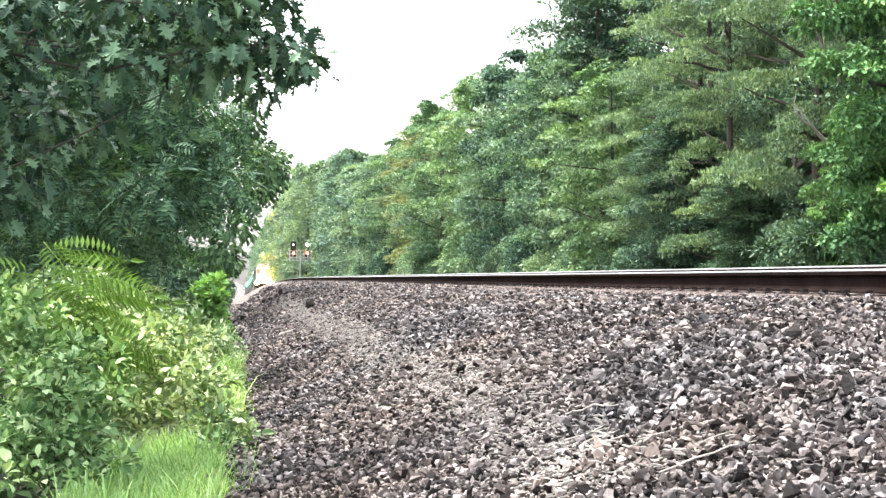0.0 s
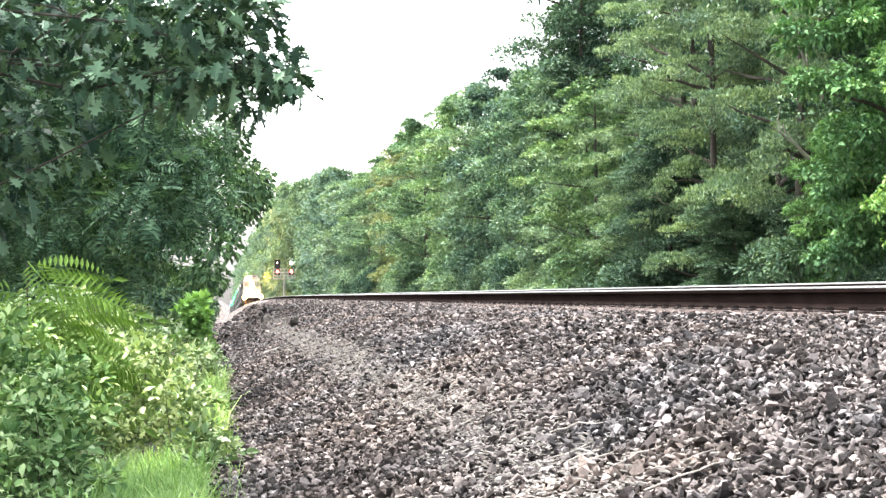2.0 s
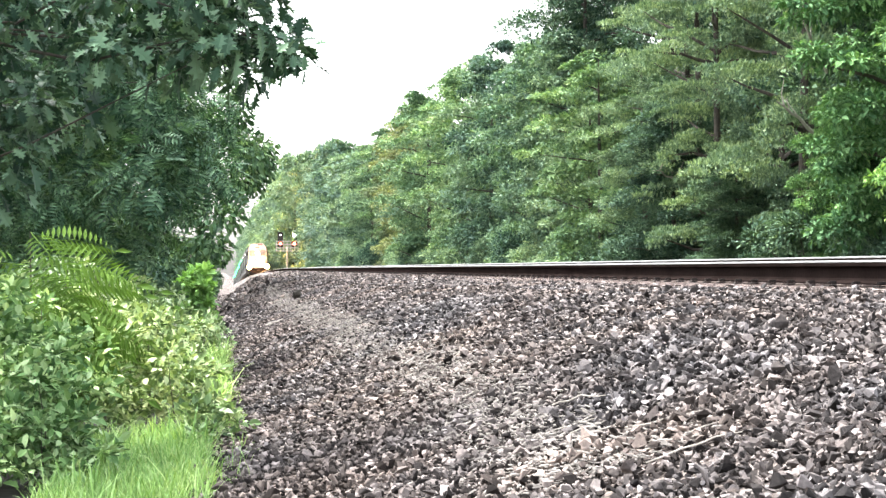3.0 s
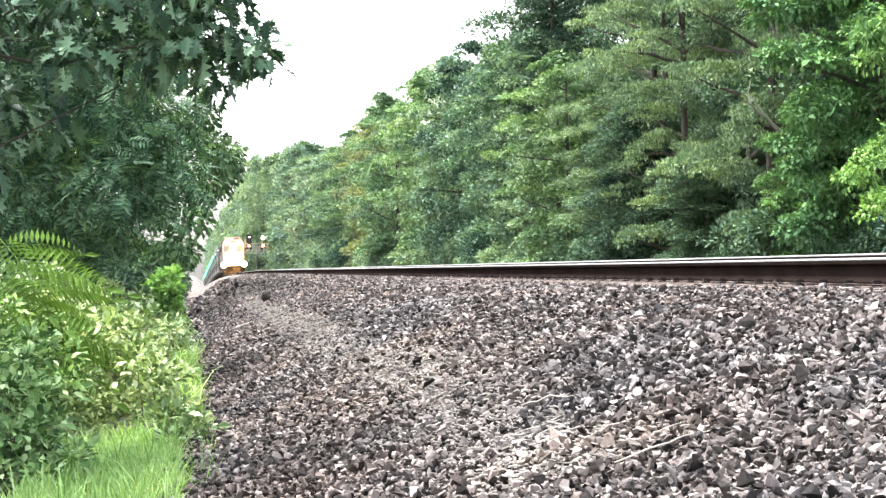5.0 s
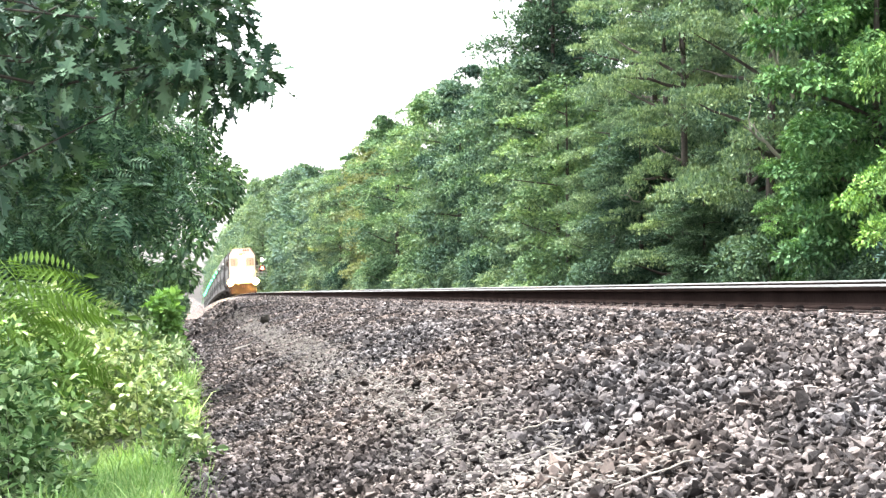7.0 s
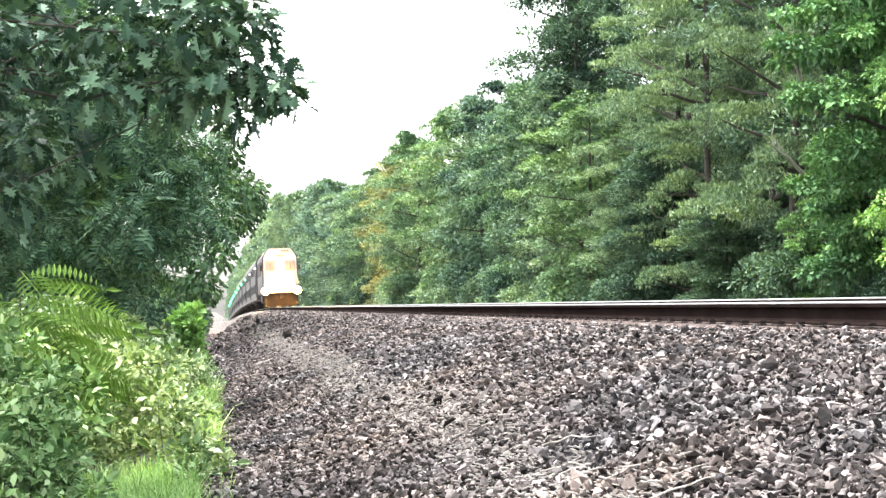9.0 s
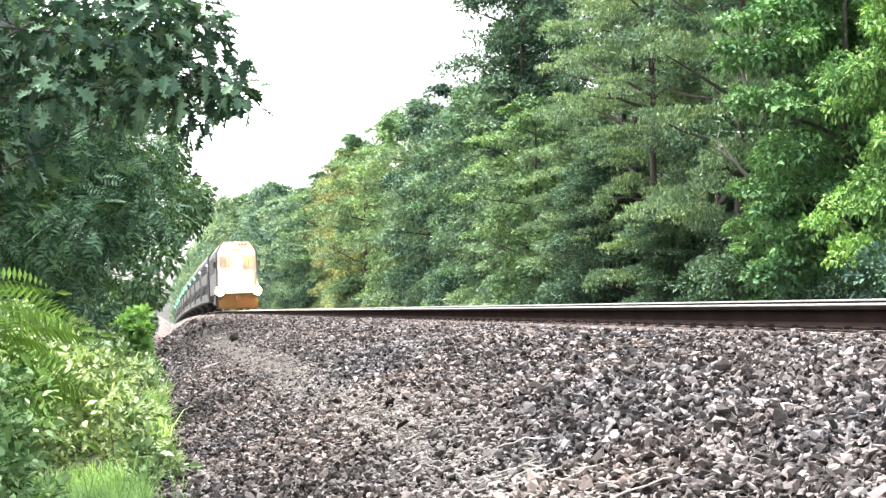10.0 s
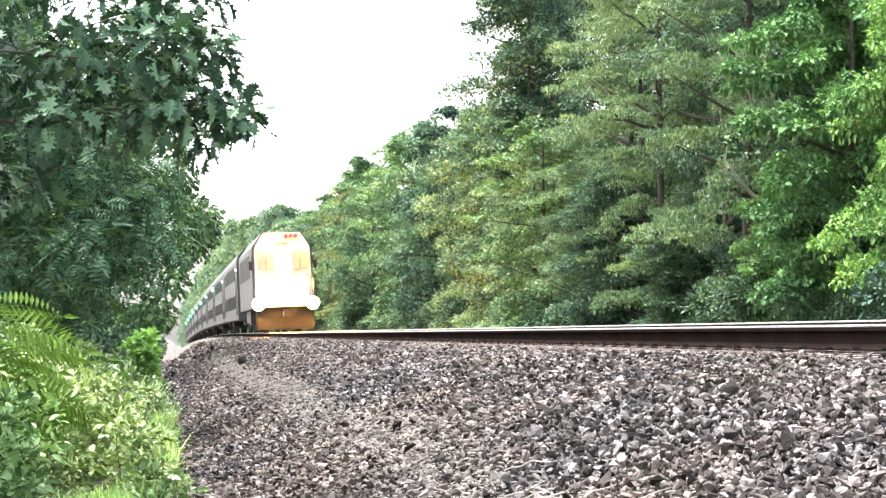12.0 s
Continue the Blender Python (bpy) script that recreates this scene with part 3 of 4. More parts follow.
def shrub_model(name, label, mat, seed, r=(1.2, 1.2, 1.0), clumps=9, per=260, leaf=0.12, shape=PLAIN_LEAF):
    rng = np.random.default_rng(seed)
    t = thing(name, label, "shrub")
    cl, stems = [], []
    for k in range(clumps):
        d = unit(rng.normal(size=3)) * rng.uniform(0.3, 0.75)
        c = np.array([d[0] * r[0], d[1] * r[1], r[2] * (0.75 + d[2] * 0.8)])
        w = rng.uniform(0.35, 0.6)
        cl.append((c, (r[0] * w, r[1] * w, r[2] * w * 0.8)))
        if k < 6:
            stems.append((*tube(bent((rng.normal(0, 0.1), rng.normal(0, 0.1), -0.15), c, rng), [0.025, 0.02, 0.017, 0.013, 0.008], 5), 0))
    tagged(part_mesh("woody_base", joined("woody_base", stems, [BARK]), t), kind="stuff")
    part_mesh("foliage", joined("foliage", [(*foliage(cl, per, shape, leaf, rng, domed=0.7, loose=0.7, shell=0.65), 0)], [mat]), t)
    return t


def understory():
    rng = np.random.default_rng(8)
    models = [shrub_model("edge_shrub", "leafy green shrub at the foot of the wood", m, s, r=(1.7, 1.7, 1.6), clumps=14, per=420, leaf=0.13) for m, s in ((WOOD_A, 51), (WOOD_B, 52), (WOOD_C, 53))]
    first, y, k = set(), 33.0, 0
    while y < 330:
        s = rng.uniform(0.5, 0.95) if y < 80 else rng.uniform(0.6, 1.2)
        x = (13.7 if y < 75 else 12.9) + rng.normal(0, 0.35)
        # shade at the near wood's foot: only the dark-leaved shrub is used there
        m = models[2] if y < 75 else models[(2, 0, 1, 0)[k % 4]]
        c = m if m not in first else copy_thing(m, Matrix())
        first.add(m)
        c.location, c.rotation_euler, c.scale = (x, y, float(ground_z(x, y)) - 0.1), (0, 0, rng.uniform(0, 6.28)), (s, s, s * rng.uniform(0.9, 1.4))
        tagged(c, group="shrubs along the wood")
        y, k = y + 2.2 + y * 0.022, k + 1


understory()


def dead_branch(x, y, z, reach, rise, seed):
    """A bleached bare bough that forks, standing out of the wood."""
    rng = np.random.default_rng(seed)
    t = thing("dead_branch", "bare bleached dead branch sticking out of the wood", "branch", "dead branches in the wood", at=(x, y, z))
    main = bent((0.6, 0.9, -rise * 0.6), (-reach, -0.3, rise), rng, 0.12, 6)
    part_mesh("bough", joined("bough", [(*tube(main, [0.045, 0.04, 0.034, 0.027, 0.018, 0.008], 6), 0)], [DEADWOOD]), t)
    for k in (2, 3, 4):
        tip = main[k] + np.array([rng.uniform(-0.7, 0.3), -0.15, rng.uniform(0.2, 0.7)])
        part_mesh("side_twig", joined("side_twig", [(*tube(bent(main[k], tip, rng), [0.018, 0.015, 0.012, 0.009, 0.004], 5), 0)], [DEADWOOD]), t)


for row in ((11.85, 43.0, 3.2, 0.5, 0.35, 1), (12.6, 44.5, 5.0, 0.6, 1.0, 2), (13.2, 60, 2.4, 1.0, 0.5, 4)):
    dead_branch(*row)


def cable():
    """A thin wire slung between two trees."""
    me = joined("overhead_cable", [(*tube([(11.5, 128, 7.95), (14.0, 128, 7.78), (16.5, 128, 7.85), (19.0, 128, 8.1)], [0.022] * 4, 5), 0)], [DEADWOOD])
    tagged(new("overhead_cable", me), "thin pale overhead cable between the trees", "cable")


cable()

# ---- the leafy bank beside the ballast ----
def clump_rows(rows, y, depth, rng, jitter=0.25):
    """Clumps from (x, z, radius) at about one distance along the track."""
    return [((x, y + rng.normal(0, jitter), z), (r, r * depth, r * 0.8)) for x, z, r in rows]


def twigs(clumps, origin, rng, r0, count=99):
    return [(*tube(bent(origin, c, rng, 0.16, 6), [r0, r0 * 0.75, r0 * 0.55, r0 * 0.4, r0 * 0.25, r0 * 0.1], 6), 0) for c, _ in clumps[:count]]


def near_oak():
    rng = np.random.default_rng(61)
    t = thing("oak_tree", "dark green oak with lobed leaves hanging over the ballast", "tree")
    part_mesh("trunk", joined("trunk", [(*tube([(-3.0, 9.6, -1.2), (-2.95, 9.6, 0.5), (-2.7, 9.5, 2.2), (-2.5, 9.4, 4.5), (-2.4, 9.4, 6.0)], [0.2, 0.17, 0.14, 0.1, 0.03], 10), 0)], [BARK]), t)
    rows = [(0.3, 1.08, 0.13), (0.36, 1.0, 0.1), (0.2, 0.97, 0.13), (0.12, 1.12, 0.16), (0.02, 1.25, 0.18), (-0.16, 1.2, 0.2), (-0.2, 1.02, 0.16), (0.02, 0.98, 0.13), (-0.4, 1.2, 0.2),
            (-0.6, 1.22, 0.2), (-0.85, 1.15, 0.2), (-0.98, 0.95, 0.2), (-0.8, 0.78, 0.17), (-0.9, 0.6, 0.2), (-1.0, 0.45, 0.16),
            (0.1, 1.38, 0.2), (0.22, 1.26, 0.13), (-0.3, 1.45, 0.25), (-0.7, 1.5, 0.25), (-1.05, 1.35, 0.25), (0.16, 1.55, 0.2), (-0.45, 0.98, 0.13),
            (0.0, 1.72, 0.22), (-0.28, 1.78, 0.22), (-0.55, 1.75, 0.25), (-0.85, 1.8, 0.25), (-1.15, 1.7, 0.28), (-1.25, 1.2, 0.25), (-1.25, 0.8, 0.25), (-1.1, 1.02, 0.2)]
    cl = clump_rows([(x - 0.06 * (x > 0), z, r) for x, z, r in rows], 9.1, 1.8, rng)
    inner = [((rng.uniform(-1.5, -0.6), 10.3 + rng.normal(0, 0.3), rng.uniform(0.75, 2.0)), (0.26, 0.4, 0.2)) for _ in range(22)]
    for i in range(0, len(cl), 6):
        part_mesh("limb", joined("limb", twigs(cl[i:i + 4], (-2.72, 9.5, 1.0 + 0.2 * (i % 5)), rng, 0.018, 3), [BARK]), t)
    part_mesh("crown", joined("crown", [(*foliage(cl[:4], 60, oak_leaf(), 0.076, rng, droop=0.7, shell=0.2, flat=0.45), 0), (*foliage(inner, 60, oak_leaf(), 0.1, rng, droop=0.7, shell=0.3, flat=0.45), 0), (*foliage(cl[4:], 120, oak_leaf(), 0.08, rng, droop=0.8, shell=0.45, flat=0.4, domed=0.6, loose=0.85), 0)], [OAK]), t)


def feathered_tree():
    rng = np.random.default_rng(62)
    t = thing("feather_leaved_tree", "mid-green tree with drooping feathered leaves beside the ballast", "tree")
    part_mesh("trunk", joined("trunk", [(*tube([(-2.4, 18.5, -1.2), (-2.3, 18.4, 1.0), (-2.0, 18.2, 3.0), (-1.8, 18, 5.5)], [0.12, 0.1, 0.07, 0.02], 8), 0)], [BARK]), t)
    cl = []
    for k in range(64):
        a, b = rng.uniform(-1, 1), rng.uniform(-1, 1)
        x = -1.0 + 1.05 * a
        z = 1.25 + 1.15 * b
        if x > 0.25 - 0.55 * abs(z - 1.5):
            x -= 0.5
        cl.append(((x, 17.5 + rng.uniform(-1.5, 1.8), z), (0.3, 0.4, 0.2)))
    for i in range(0, 24, 6):
        part_mesh("limb", joined("limb", twigs(cl[i:i + 6], (-2.15, 18.3, 1.6 + 0.05 * i), rng, 0.03), [BARK]), t)
    part_mesh("crown", joined("crown", [(*foliage(cl, 62, compound_leaf(7), 0.23, rng, droop=0.6, shell=0.3, flat=0.6), 0)], [FROND]), t)


def overhanging_tree():
    rng = np.random.default_rng(63)
    t = thing("overhanging_tree", "dark tree leaning its boughs towards the track", "tree")
    part_mesh("trunk", joined("trunk", [(*tube([(-2.6, 47, -1.2), (-2.4, 47, 1.5), (-1.8, 47.5, 4.0), (-1.4, 48, 7.0)], [0.2, 0.17, 0.12, 0.03], 8), 0)], [BARK]), t)
    cl = []
    for k in range(60):
        z = rng.uniform(-0.5, 6.0)
        reach = float(np.interp(z, [-0.5, 0.6, 1.6, 2.3, 3.0, 3.7, 6.0], [-0.1, 0.15, 0.45, 1.0, 0.75, 0.4, 0.5]))
        x = reach - abs(rng.normal(0, 1.1))
        cl.append(((x, 44 + rng.uniform(-5, 4.5), z), (0.42, 0.6, 0.32)))
    for x, z in ((1.05, 2.45), (0.85, 2.2), (0.9, 2.75), (0.6, 2.5), (0.55, 2.0), (0.45, 3.1), (0.35, 1.6)):
        cl.append(((x, 47.5, z), (0.26, 0.4, 0.24)))
    for i in range(0, 18, 6):
        part_mesh("limb", joined("limb", twigs(cl[i:i + 6], (-2.1, 47.2, 2.0 + 0.1 * i), rng, 0.04), [BARK]), t)
    part_mesh("crown", joined("crown", [(*foliage(cl, 150, OVAL_LEAF, 0.13, rng, droop=0.7, shell=0.35, flat=0.5), 0)], [FROND]), t)


def leafy_shrub(name, label, mat, seed, volumes, leaf, shape, density, droop=0.25, flat=0.55, stem=0.004, per=34):
    """A shrub that fills given volumes (centre, radii) with leafy sprigs, each on a stem from the ground."""
    rng = np.random.default_rng(seed)
    t = thing(name, label, "shrub")
    cl, stems = [], []
    for c, r in volumes:
        n = max(int(density * (r[0] * r[2] + 0.5 * r[0] * r[1]) / 0.02), 4)
        for k in range(n):
            d = unit(rng.normal(size=3)) * rng.uniform(0.45, 0.95)
            p = np.array(c) + d * np.array(r)
            p[2] = max(p[2], float(ground_z(p[0], p[1])) + 0.04)
            w = rng.uniform(0.06, 0.11)
            cl.append((p, (w, w, w * 0.75)))
            if k % 8 == 0:
                b = np.array([c[0] + d[0] * r[0] * 0.5, c[1] + d[1] * r[1] * 0.5, 0])
                b[2] = float(ground_z(b[0], b[1])) - 0.05
                stems.append((*tube(bent(b, p, rng, 0.06), [stem, stem * 0.9, stem * 0.8, stem * 0.6, stem * 0.4], 4), 0))
    tagged(part_mesh("woody_base", joined("woody_base", stems, [BARK]), t), kind="stuff")
    part_mesh("foliage", joined("foliage", [(*foliage(cl, per, shape, leaf, rng, droop=droop, shell=0.5, flat=flat, domed=0.75, loose=0.75), 0)], [mat]), t)
    return t


def sumac():
    rng = np.random.default_rng(66)
    t = thing("sumac_bush", "bright green sumac with long drooping fern-like leaves", "shrub")
    stems, p, a, u, size = [], [], [], [], []
    for sx, sy, h in ((-1.02, 12.0, 1.15), (-0.84, 12.3, 0.95), (-1.2, 11.8, 0.95), (-0.8, 11.7, 0.72)):
        base, tip = np.array([sx - 0.1, sy, -0.95]), np.array([sx, sy - 0.1, -0.85 + h])
        stems.append((*tube(bent(base, tip, rng, 0.04), [0.009, 0.008, 0.007, 0.006, 0.004], 6), 0))
        for k in range(8):
            s = 0.66 + 0.34 * k / 7
            w = rng.uniform(-1.5, 0.5) if k % 4 else rng.uniform(2.2, 3.6)
            p.append(base + (tip - base) * s)
            a.append((math.cos(w), math.sin(w), rng.uniform(-0.25, 0.35)))
            u.append((0.1, -0.75, 0.6))
            size.append(rng.uniform(0.42, 0.62))
    tagged(part_mesh("woody_base", joined("woody_base", stems, [BARK]), t), kind="stuff")
    p, a, u = np.array(p), unit(np.array(a)), np.array(u)
    r = unit(np.cross(a, u))
    part_mesh("foliage", joined("foliage", [(*scatter(*compound_leaf(14, 0.6, 0.16, 0.1), p, r, a, np.cross(r, a), np.array(size)), 0)], [SUMAC]), t)


def grass_patch(name, label, seed, x0, x1, y0, y1, count, height):
    rng = np.random.default_rng(seed)
    x, y = rng.uniform(x0, x1, count), rng.uniform(y0, y1, count)
    p = np.stack([x, y, ground_z(x, y) - 0.01], 1)
    blade = ([(-0.018, 0, 0), (0.018, 0, 0), (0.015, 0.12, 0.5), (-0.015, 0.12, 0.5), (0.009, 0.34, 0.83), (-0.009, 0.34, 0.83), (0, 0.6, 0.95)], [(0, 1, 2, 3), (3, 2, 4, 5), (5, 4, 6)])
    w = rng.uniform(0, 6.283, count)
    a = np.stack([np.cos(w), np.sin(w), 0 * w], 1)
    up = unit(np.array([0, 0, 1.0]) + rng.normal(0, 0.18, (count, 3)))
    r = unit(np.cross(a, up))
    me = joined(name, [(*scatter(blade[0], blade[1], p, r, np.cross(up, r), up, height * np.exp(rng.normal(0, 0.3, count))), 0)], [GRASS])
    return tagged(new(name, me), label, "grass", kind="stuff")


near_oak()
feathered_tree()
overhanging_tree()
leafy_shrub("pale_shrub", "pale green small-leaved shrub sprawling to the ballast's edge", PALE, 71,
            [((-0.2, 12.0, -0.5), (0.2, 0.7, 0.24)), ((-0.6, 11.9, -0.62), (0.26, 0.35, 0.22)), ((-0.45, 12.6, -0.66), (0.26, 0.4, 0.16)), ((-0.06, 11.9, -0.68), (0.16, 0.35, 0.15)), ((-0.75, 12.6, -0.3), (0.3, 0.5, 0.3)), ((-0.42, 12.6, -0.36), (0.25, 0.7, 0.2)), ((-0.7, 16.5, -0.34), (0.54, 2.0, 0.36)), ((-0.72, 13.8, -0.3), (0.34, 0.8, 0.3)), ((-1.0, 14.2, -0.12), (0.36, 0.8, 0.36)), ((-0.42, 14.5, -0.42), (0.36, 1.2, 0.33)),
             ((-0.12, 21.5, -0.55), (0.22, 1.0, 0.22)), ((-0.03, 11.0, -0.7), (0.14, 0.5, 0.14))],
            0.044, OVAL_LEAF, 3.0, droop=0.1, per=50)
leafy_shrub("vine_stump", "stump smothered in lime-green vine leaves", LIME, 72, [((-0.24, 24, -0.07), (0.17, 0.25, 0.2)), ((-0.24, 24, -0.45), (0.23, 0.25, 0.34))], 0.08, OVAL_LEAF, 3.5, per=50)
leafy_shrub("undergrowth", "broad-leaved green undergrowth beside the grass", BROAD, 73,
            [((-0.8, 9.6, -0.52), (0.32, 0.6, 0.36)), ((-0.98, 9.3, -0.7), (0.36, 0.4, 0.2)), ((-1.15, 10.6, -0.32), (0.5, 0.8, 0.42)), ((-0.9, 11.4, -0.42), (0.4, 0.5, 0.34)), ((-0.6, 9.4, -0.72), (0.2, 0.6, 0.18))], 0.048, OVAL_LEAF, 3.4, per=42)
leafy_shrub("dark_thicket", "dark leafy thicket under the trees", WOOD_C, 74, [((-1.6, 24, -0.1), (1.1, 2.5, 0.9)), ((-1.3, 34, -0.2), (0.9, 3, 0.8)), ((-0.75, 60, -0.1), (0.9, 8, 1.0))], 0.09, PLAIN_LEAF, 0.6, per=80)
sumac()
grass_patch("grass", "long bright green grass at the ballast's edge", 81, -0.7, -0.02, 8.0, 11.6, 8000, 0.1)
grass_patch("grass", "thin pale grass at the ballast's edge", 82, -0.2, 0.06, 13, 20, 2500, 0.15)

grass_patch("grass", "sparse pale weeds growing into the ballast", 84, -0.1, 0.14, 8.5, 24, 900, 0.08)
grass_patch("ground_cover", "low leafy weeds under the shrubs", 83, -1.6, -0.1, 9.5, 26, 9000, 0.05)


# ---- litter on the ballast ----
def stick(label, x, y, turn, length, radius, mat, seed, lift=0.02, tilt=0.0):
    rng = np.random.default_rng(seed)
    d = np.array([math.cos(turn), math.sin(turn)]) * length / 2
    a = np.array([x - d[0], y - d[1], float(ground_z(x - d[0], y - d[1])) + lift])
    b = np.array([x + d[0], y + d[1], float(ground_z(x + d[0], y + d[1])) + lift + tilt])
    path = bent(a, b, rng, 0.05, 7)
    me = joined("twig", [(*tube(path, [radius * q for q in (0.8, 1, 1, 0.9, 0.8, 0.6, 0.3)], 6), 0)], [mat])
    return tagged(new("twig", me), label, "twig", "twigs on the ballast")


stick("dark broken stick at the ballast's edge", 0.06, 13.4, 0.5, 0.2, 0.012, BARK, 1, 0.03, 0.05)
stick("bleached stick lying on the ballast", 0.68, 26.0, 0.5, 0.24, 0.014, DEADWOOD, 2, 0.05)
twig_rng = np.random.default_rng(77)
for k in range(26):
    ty = float(twig_rng.uniform(5.2, 13))
    stick("thin pale twig lying on grey ballast", float(twig_rng.normal(1.15, 0.18)), ty, float(twig_rng.normal(0.3, 0.6)), float(twig_rng.uniform(0.08, 0.3)), 0.0032, DEADWOOD, 100 + k, 0.026)


def litter():
    """Bark chips and dust trodden into a pale strip along the slope."""
    rng = np.random.default_rng(78)
    n = 10000
    y = 5.6 + 41 * rng.random(n) ** 1.3
    x = 1.07 + 0.05 * np.sin(0.7 * y) + rng.normal(0, 0.12, n)
    p = np.stack([x, y, ground_z(x, y) + rng.uniform(0.014, 0.034, n)], 1)
    chip = ([(-0.5, -0.16, 0), (0.5, -0.12, 0), (0.45, 0.14, 0.02), (-0.45, 0.15, 0.02), (-0.4, -0.1, 0.14), (0.4, -0.08, 0.13), (0.38, 0.1, 0.15), (-0.4, 0.1, 0.14)], [(0, 1, 5, 4), (1, 2, 6, 5), (2, 3, 7, 6), (3, 0, 4, 7), (4, 5, 6, 7)])
    r, a, u = stone_axes(n, rng, 0.25)
    me = joined("wood_chips", [(*scatter(chip[0], chip[1], p, r, a, u, rng.uniform(0.012, 0.036, n)), 0)], [CHIPS])
    tagged(new("wood_chips", me), "pale bark chips trodden into the ballast slope", "litter", kind="stuff")


litter()


def dark_lump():
    t = thing("dark_lump", "small dark clod with a thin stalk lying on the ballast", "clod", at=(1.24, 33.5, float(ground_z(1.24, 33.5)) + 0.08))
    bm = bmesh.new()
    bmesh.ops.create_icosphere(bm, subdivisions=2, radius=0.075)
    for v in bm.verts:
        v.co *= 1 + 0.35 * noise.noise(v.co * 22)
        v.co.z *= 1.1
    part("clod", bm, SOIL, t)
    part_mesh("stalk", joined("stalk", [(*tube([(0, 0, 0.02), (-0.01, 0, 0.09), (-0.015, 0, 0.14)], [0.008, 0.006, 0.004], 5), 0)], [BARK]), t)


dark_lump()

# ---- signal, train ----
STEEL = grainy("brushed_stainless", (0.06, 0.055, 0.052), (0.1, 0.094, 0.09), 6, 0.5, 0.0, 0.25, depth=0.0005)
WHITE = grainy("off_white_paint", (0.42, 0.4, 0.39), (0.54, 0.52, 0.5), 5, 0.4, depth=0.0005)
DARK = grainy("dark_underframe", (0.02, 0.018, 0.017), (0.06, 0.05, 0.045), 9, 0.8, 0.2)
MAROON = grainy("maroon_band", (0.16, 0.05, 0.07), (0.24, 0.08, 0.1), 6, 0.45, depth=0.0005)
GALV = grainy("galvanised_steel", (0.32, 0.32, 0.31), (0.5, 0.5, 0.48), 8, 0.55, 0.4)
GLASS, _gn, _gl, _gb = material("tinted_window", 0.35, 0, 0.05)
_gb.inputs["Base Color"].default_value = (0.008, 0.008, 0.009, 1)
# windscreen glass with the glare of lamps and sky put into its base colour
PANE = grainy("glare_pale_windscreen", (0.2, 0.2, 0.2), (0.28, 0.28, 0.275), 3, 0.12, 0.0, 0.6, depth=0.0002)
BEAM = glowing("headlight_beam", (1.0, 0.45, 0.1), 1100)
GREEN_LAMP, WHITE_LAMP, RED_LAMP = glowing("green_lamp", (0.03, 1.0, 0.3), 14), glowing("white_lamp", (1.0, 0.95, 0.85), 3), glowing("red_lamp", (1.0, 0.12, 0.06), 6)


def signal():
    s = thing("railway_signal", "twin-headed railway signal on a grey mast with a railed platform", "signal", at=(9.4, 294, float(ground_z(9.4, 294))))
    part("mast", disc((0, 0, 2.2), 0.13, 5.0, "z", 12), GALV, s)
    part("base", boxed((-0.3, -0.3, -0.2), (0.3, 0.3, 0.25), 0.03), GALV, s)
    part("platform", boxed((-1.55, -0.45, 4.0), (1.55, 0.45, 4.12), 0.01), GALV, s)
    for k in range(7):
        x = -1.5 + 0.5 * k
        part("railing_post", boxed((x - 0.045, -0.45, 4.12), (x + 0.045, -0.38, 5.45)), WHITE, s)
    for z in (4.5, 4.95, 5.4):
        part("railing", boxed((-1.55, -0.47, z - 0.05), (1.55, -0.4, z + 0.05)), WHITE, s)
    for x, lamps in ((-0.95, ((6.25, WHITE_LAMP, 0.08), (5.1, RED_LAMP, 0.16))), (0.95, ((6.25, WHITE_LAMP, 0.26), (5.1, RED_LAMP, 0.2)))):
        head = part("signal_head", boxed((x - 0.38, -0.2, 4.5), (x + 0.38, 0.1, 6.7), 0.12), DARK, s, "black signal head")
        for z, mat, r in lamps:
            part("lamp", disc((x, -0.5, z), r, 0.08, "y", 14), mat, head)
            part("visor", disc((x, -0.35, z + r + 0.08), 0.16, 0.3, "y", 14), DARK, head)


def bogie(parent, y):
    b = part("bogie", boxed((-1.05, y - 1.6, 0.45), (1.05, y + 1.6, 0.8), 0.05), DARK, parent)
    for dy in (-1.2, 1.2):
        for x in (-0.74, 0.74):
            part("wheel", disc((x, y + dy, 0.47), 0.47, 0.13, "x", 20, 0.015), DARK, b)
    return b


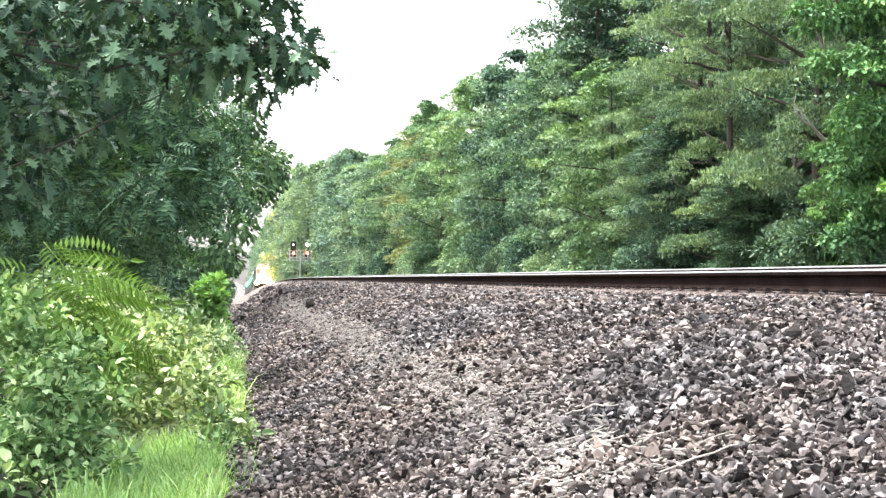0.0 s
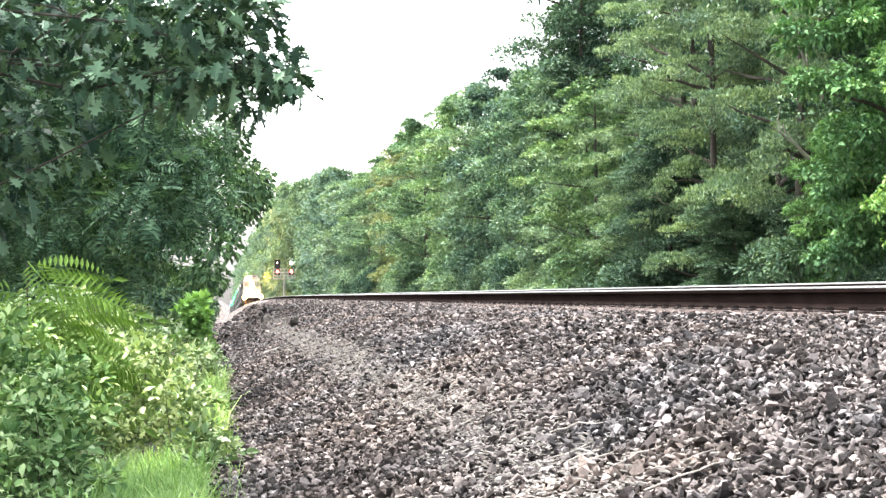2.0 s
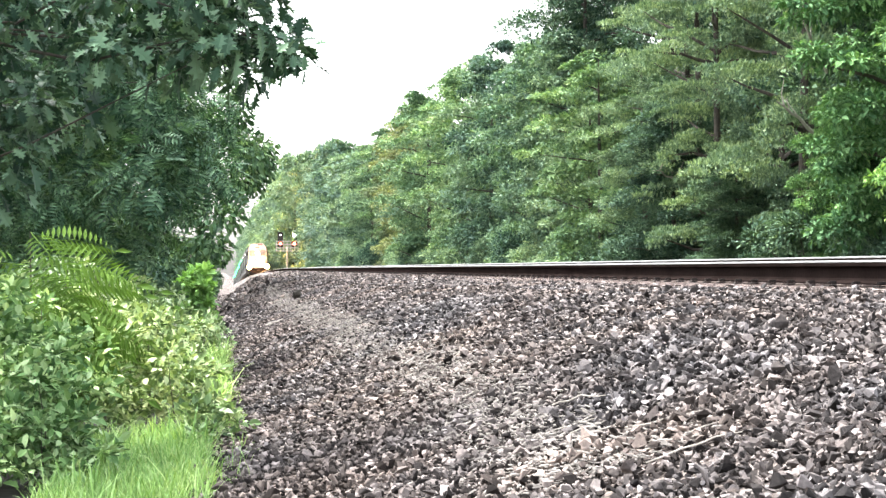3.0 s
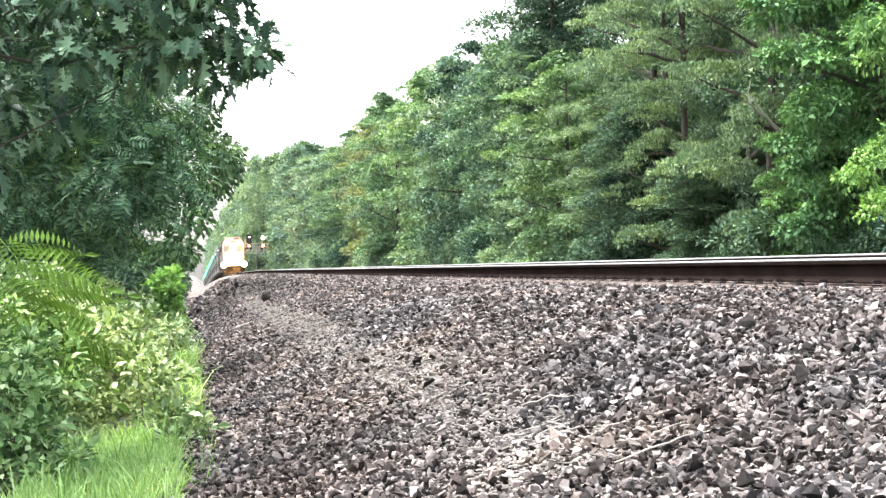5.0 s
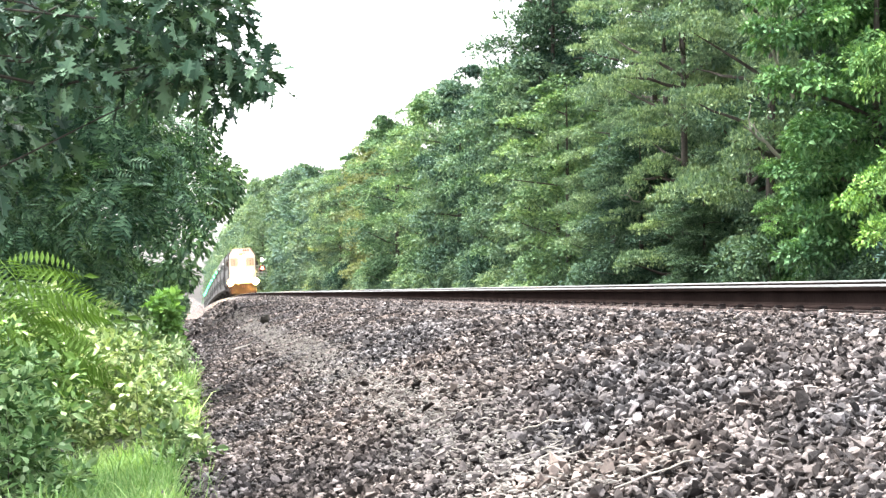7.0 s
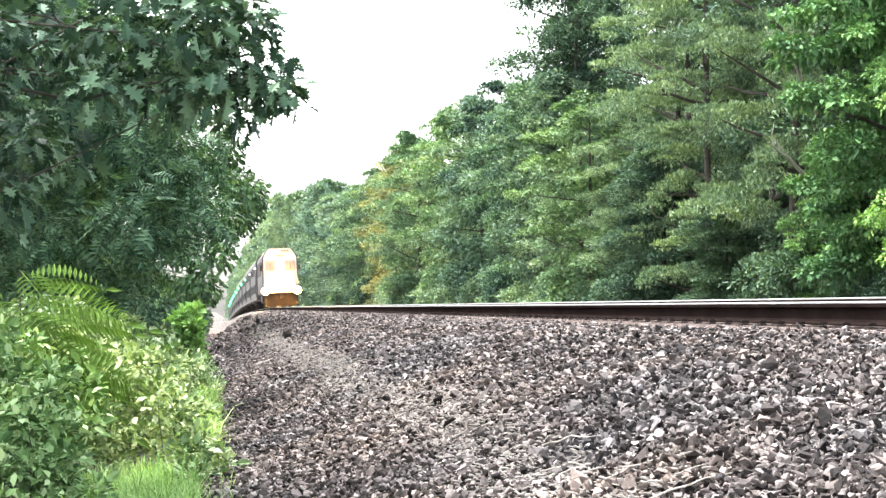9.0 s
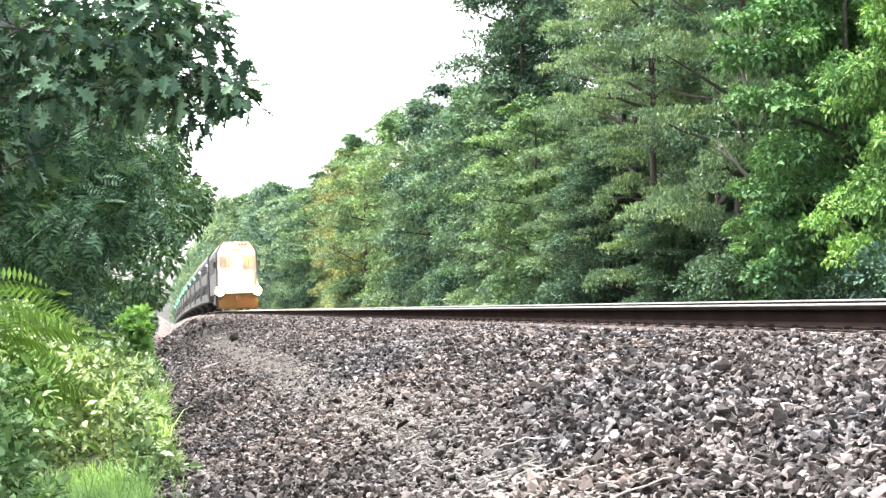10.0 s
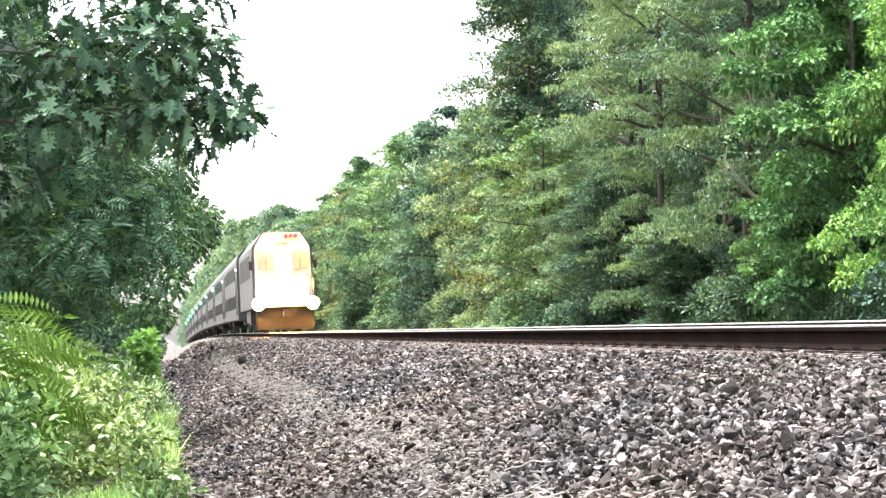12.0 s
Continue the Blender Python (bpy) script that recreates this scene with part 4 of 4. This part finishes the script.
def locomotive():
    t = thing("locomotive", "off-white and grey diesel passenger locomotive with blazing headlights", "locomotive")
    hull = [(-1.38, 1.15), (1.38, 1.15), (1.38, 3.95), (1.28, 4.1), (0.9, 4.6), (-0.9, 4.6), (-1.28, 4.1), (-1.38, 3.95)]
    part("body", prism(hull, 1.3, 17.5), STEEL, t, "grey ribbed locomotive body")
    bm = prism([(-1.3, 1.3), (1.3, 1.3), (1.26, 3.8), (1.2, 4.02), (0.84, 4.58), (-0.84, 4.58), (-1.2, 4.02), (-1.26, 3.8)], 0.55, 1.3)
    for v in bm.verts:
        if v.co.y < 0.6 and v.co.z > 2.6:
            v.co.y += (v.co.z - 2.6) * 0.22
    part("cab", bm, WHITE, t, "off-white cab with sloped roof corners")
    bm = boxed((-1.22, -0.35, 1.15), (1.22, 0.6, 2.62), 0.12)
    for v in bm.verts:
        if v.co.y < 0.1:
            v.co.x *= 0.88
    part("nose", bm, WHITE, t, "off-white short nose")
    for x in (-0.78, 0.78):
        w = part("windscreen", boxed((x - 0.36, 0.6, 2.85), (x + 0.36, 0.75, 3.62), 0.04), PANE, t, "windscreen with headlight and sky glare put into its pale colour")
        w.matrix_basis = pose(0, -0.02, 0.02, 0, 0, 0)
        part("wiper", boxed((x - 0.02, 0.56, 2.9), (x + 0.02, 0.6, 3.4)), DARK, w)
    part("number_board", boxed((-0.36, 0.8, 3.92), (0.36, 0.95, 4.16), 0.03), WHITE, t, "pale number board with blank bar")
    part("number_bar", boxed((-0.26, 0.79, 3.99), (0.26, 0.81, 4.09)), DARK, t)
    lamp = part("headlight", boxed((-0.4, 0.38, 2.6), (0.4, 0.75, 3.5), 0.1), WHITE, t, "twin headlight housing")
    for z in (2.86, 3.25):
        part("beam", disc((0, 0.36, z), 0.19, 0.06, "y", 20), BEAM, lamp, "blazing headlight")
    for x in (-1.22, 1.22):
        d = part("ditch_light", disc((x, -0.42, 1.3), 0.3, 0.2, "y", 18, 0.03), DARK, t)
        part("beam", disc((x, -0.53, 1.3), 0.27, 0.06, "y", 20), BEAM, d, "blazing ditch light")
    bm = prism([(-1.3, 0.12), (1.3, 0.12), (1.3, 1.15), (-1.3, 1.15)], 0.05, 0.6)
    for v in bm.verts:
        if v.co.y < 0.3 and v.co.z < 0.5:
            v.co.y -= 0.2
    part("pilot", bm, GLASS, t, "dark pilot plate")
    part("coupler", boxed((-0.14, -0.95, 0.72), (0.14, -0.3, 1.02), 0.05), DARK, t)
    for x in (-1, 1):
        part("handrail", boxed((x * 1.28 - 0.02, -0.3, 1.2), (x * 1.28 + 0.02, -0.26, 2.4)), WHITE, t)
        part("cab_window", boxed((x * 1.375 - 0.03, 1.5, 2.85), (x * 1.375 + 0.03, 2.5, 3.55), 0.02), GLASS, t)
        part("mirror", boxed((x * 1.48 - 0.08, 0.9, 2.9), (x * 1.48 + 0.08, 0.95, 3.3), 0.02), DARK, t)
        for k in range(6):
            part("grille", boxed((x * 1.385 - 0.02, 4.0 + 2.1 * k, 2.6), (x * 1.385 + 0.02, 5.6 + 2.1 * k, 3.7), 0.02), DARK, t)
    for x in (0.18, 0.4, 0.62):
        part("horn", disc((x, 0.98, 4.4), 0.1, 0.5, "y", 12), MAROON, t, "dark red air horn")
    part("tank", boxed((-1.3, 6.5, 0.4), (1.3, 11.5, 1.15), 0.1), DARK, t)
    bogie(t, 3.6), bogie(t, 14.4)
    return t


def coach():
    t = thing("coach", "stainless double-deck passenger coach with dark windows", "railway coach", "coaches of the train")
    hull = [(-1.48, 0.75), (1.48, 0.75), (1.5, 3.9), (1.38, 4.2), (1.0, 4.58), (-1.0, 4.58), (-1.38, 4.2), (-1.5, 3.9)]
    part("body", prism(hull, 0.3, 25.6), STEEL, t)
    part("gangway", boxed((-0.7, -0.1, 1.0), (0.7, 0.32, 3.4), 0.05), DARK, t)
    pane = bpy.data.meshes.new("window")
    bm = boxed((-0.03, -0.7, -0.36), (0.03, 0.7, 0.36), 0.02)
    bm.to_mesh(pane), bm.free()
    pane.materials.append(GLASS)
    door = bpy.data.meshes.new("door")
    bm = boxed((-0.025, -0.65, -1.0), (0.025, 0.65, 1.0), 0.02)
    bm.to_mesh(door), bm.free()
    door.materials.append(DARK)
    for x in (-1.495, 1.495):
        for k in range(10):
            for z in (1.75, 3.3):
                w = part_mesh("window", pane, t)
                w.location = (x, 4.3 + 1.9 * k, z)
        for y in (2.0, 23.9):
            part_mesh("door", door, t).location = (x, y, 2.0)
    bogie(t, 3.2), bogie(t, 22.7)
    return t


LOCO = locomotive()
COACHES = [coach()]
for _ in range(9):
    COACHES.append(copy_thing(COACHES[0], Matrix()))
for i, c in enumerate(COACHES):
    lit = part("marker_lamp", boxed((-1.57, 0.9, 3.4), (-1.48, 1.02 if i < 2 else 1.2, 3.5 if i < 2 else 3.62), 0.02), WHITE_LAMP if i < 2 else GREEN_LAMP, c, "lit marker lamp")
signal()


def motions():
    """The train comes down the track at an even 22.6 m/s."""
    lean = -math.degrees(math.atan2(CANT, FAR_X - NEAR_X))
    for ob, behind in [(LOCO, 0.0)] + [(c, 17.9 + 25.9 * i) for i, c in enumerate(COACHES)]:
        rows = []
        for t in range(13):
            y = 97.0 + 22.6 * (12 - t) + behind
            rise = math.degrees(math.atan2(float(dip(y + 18)) - float(dip(y)), 18))
            rows.append((float(t), pose(MID_X, y, FOOT_Z + RAIL_H + CANT / 2 + float(dip(y)), rise, lean, 0)))
        walk(ob, rows)


motions()
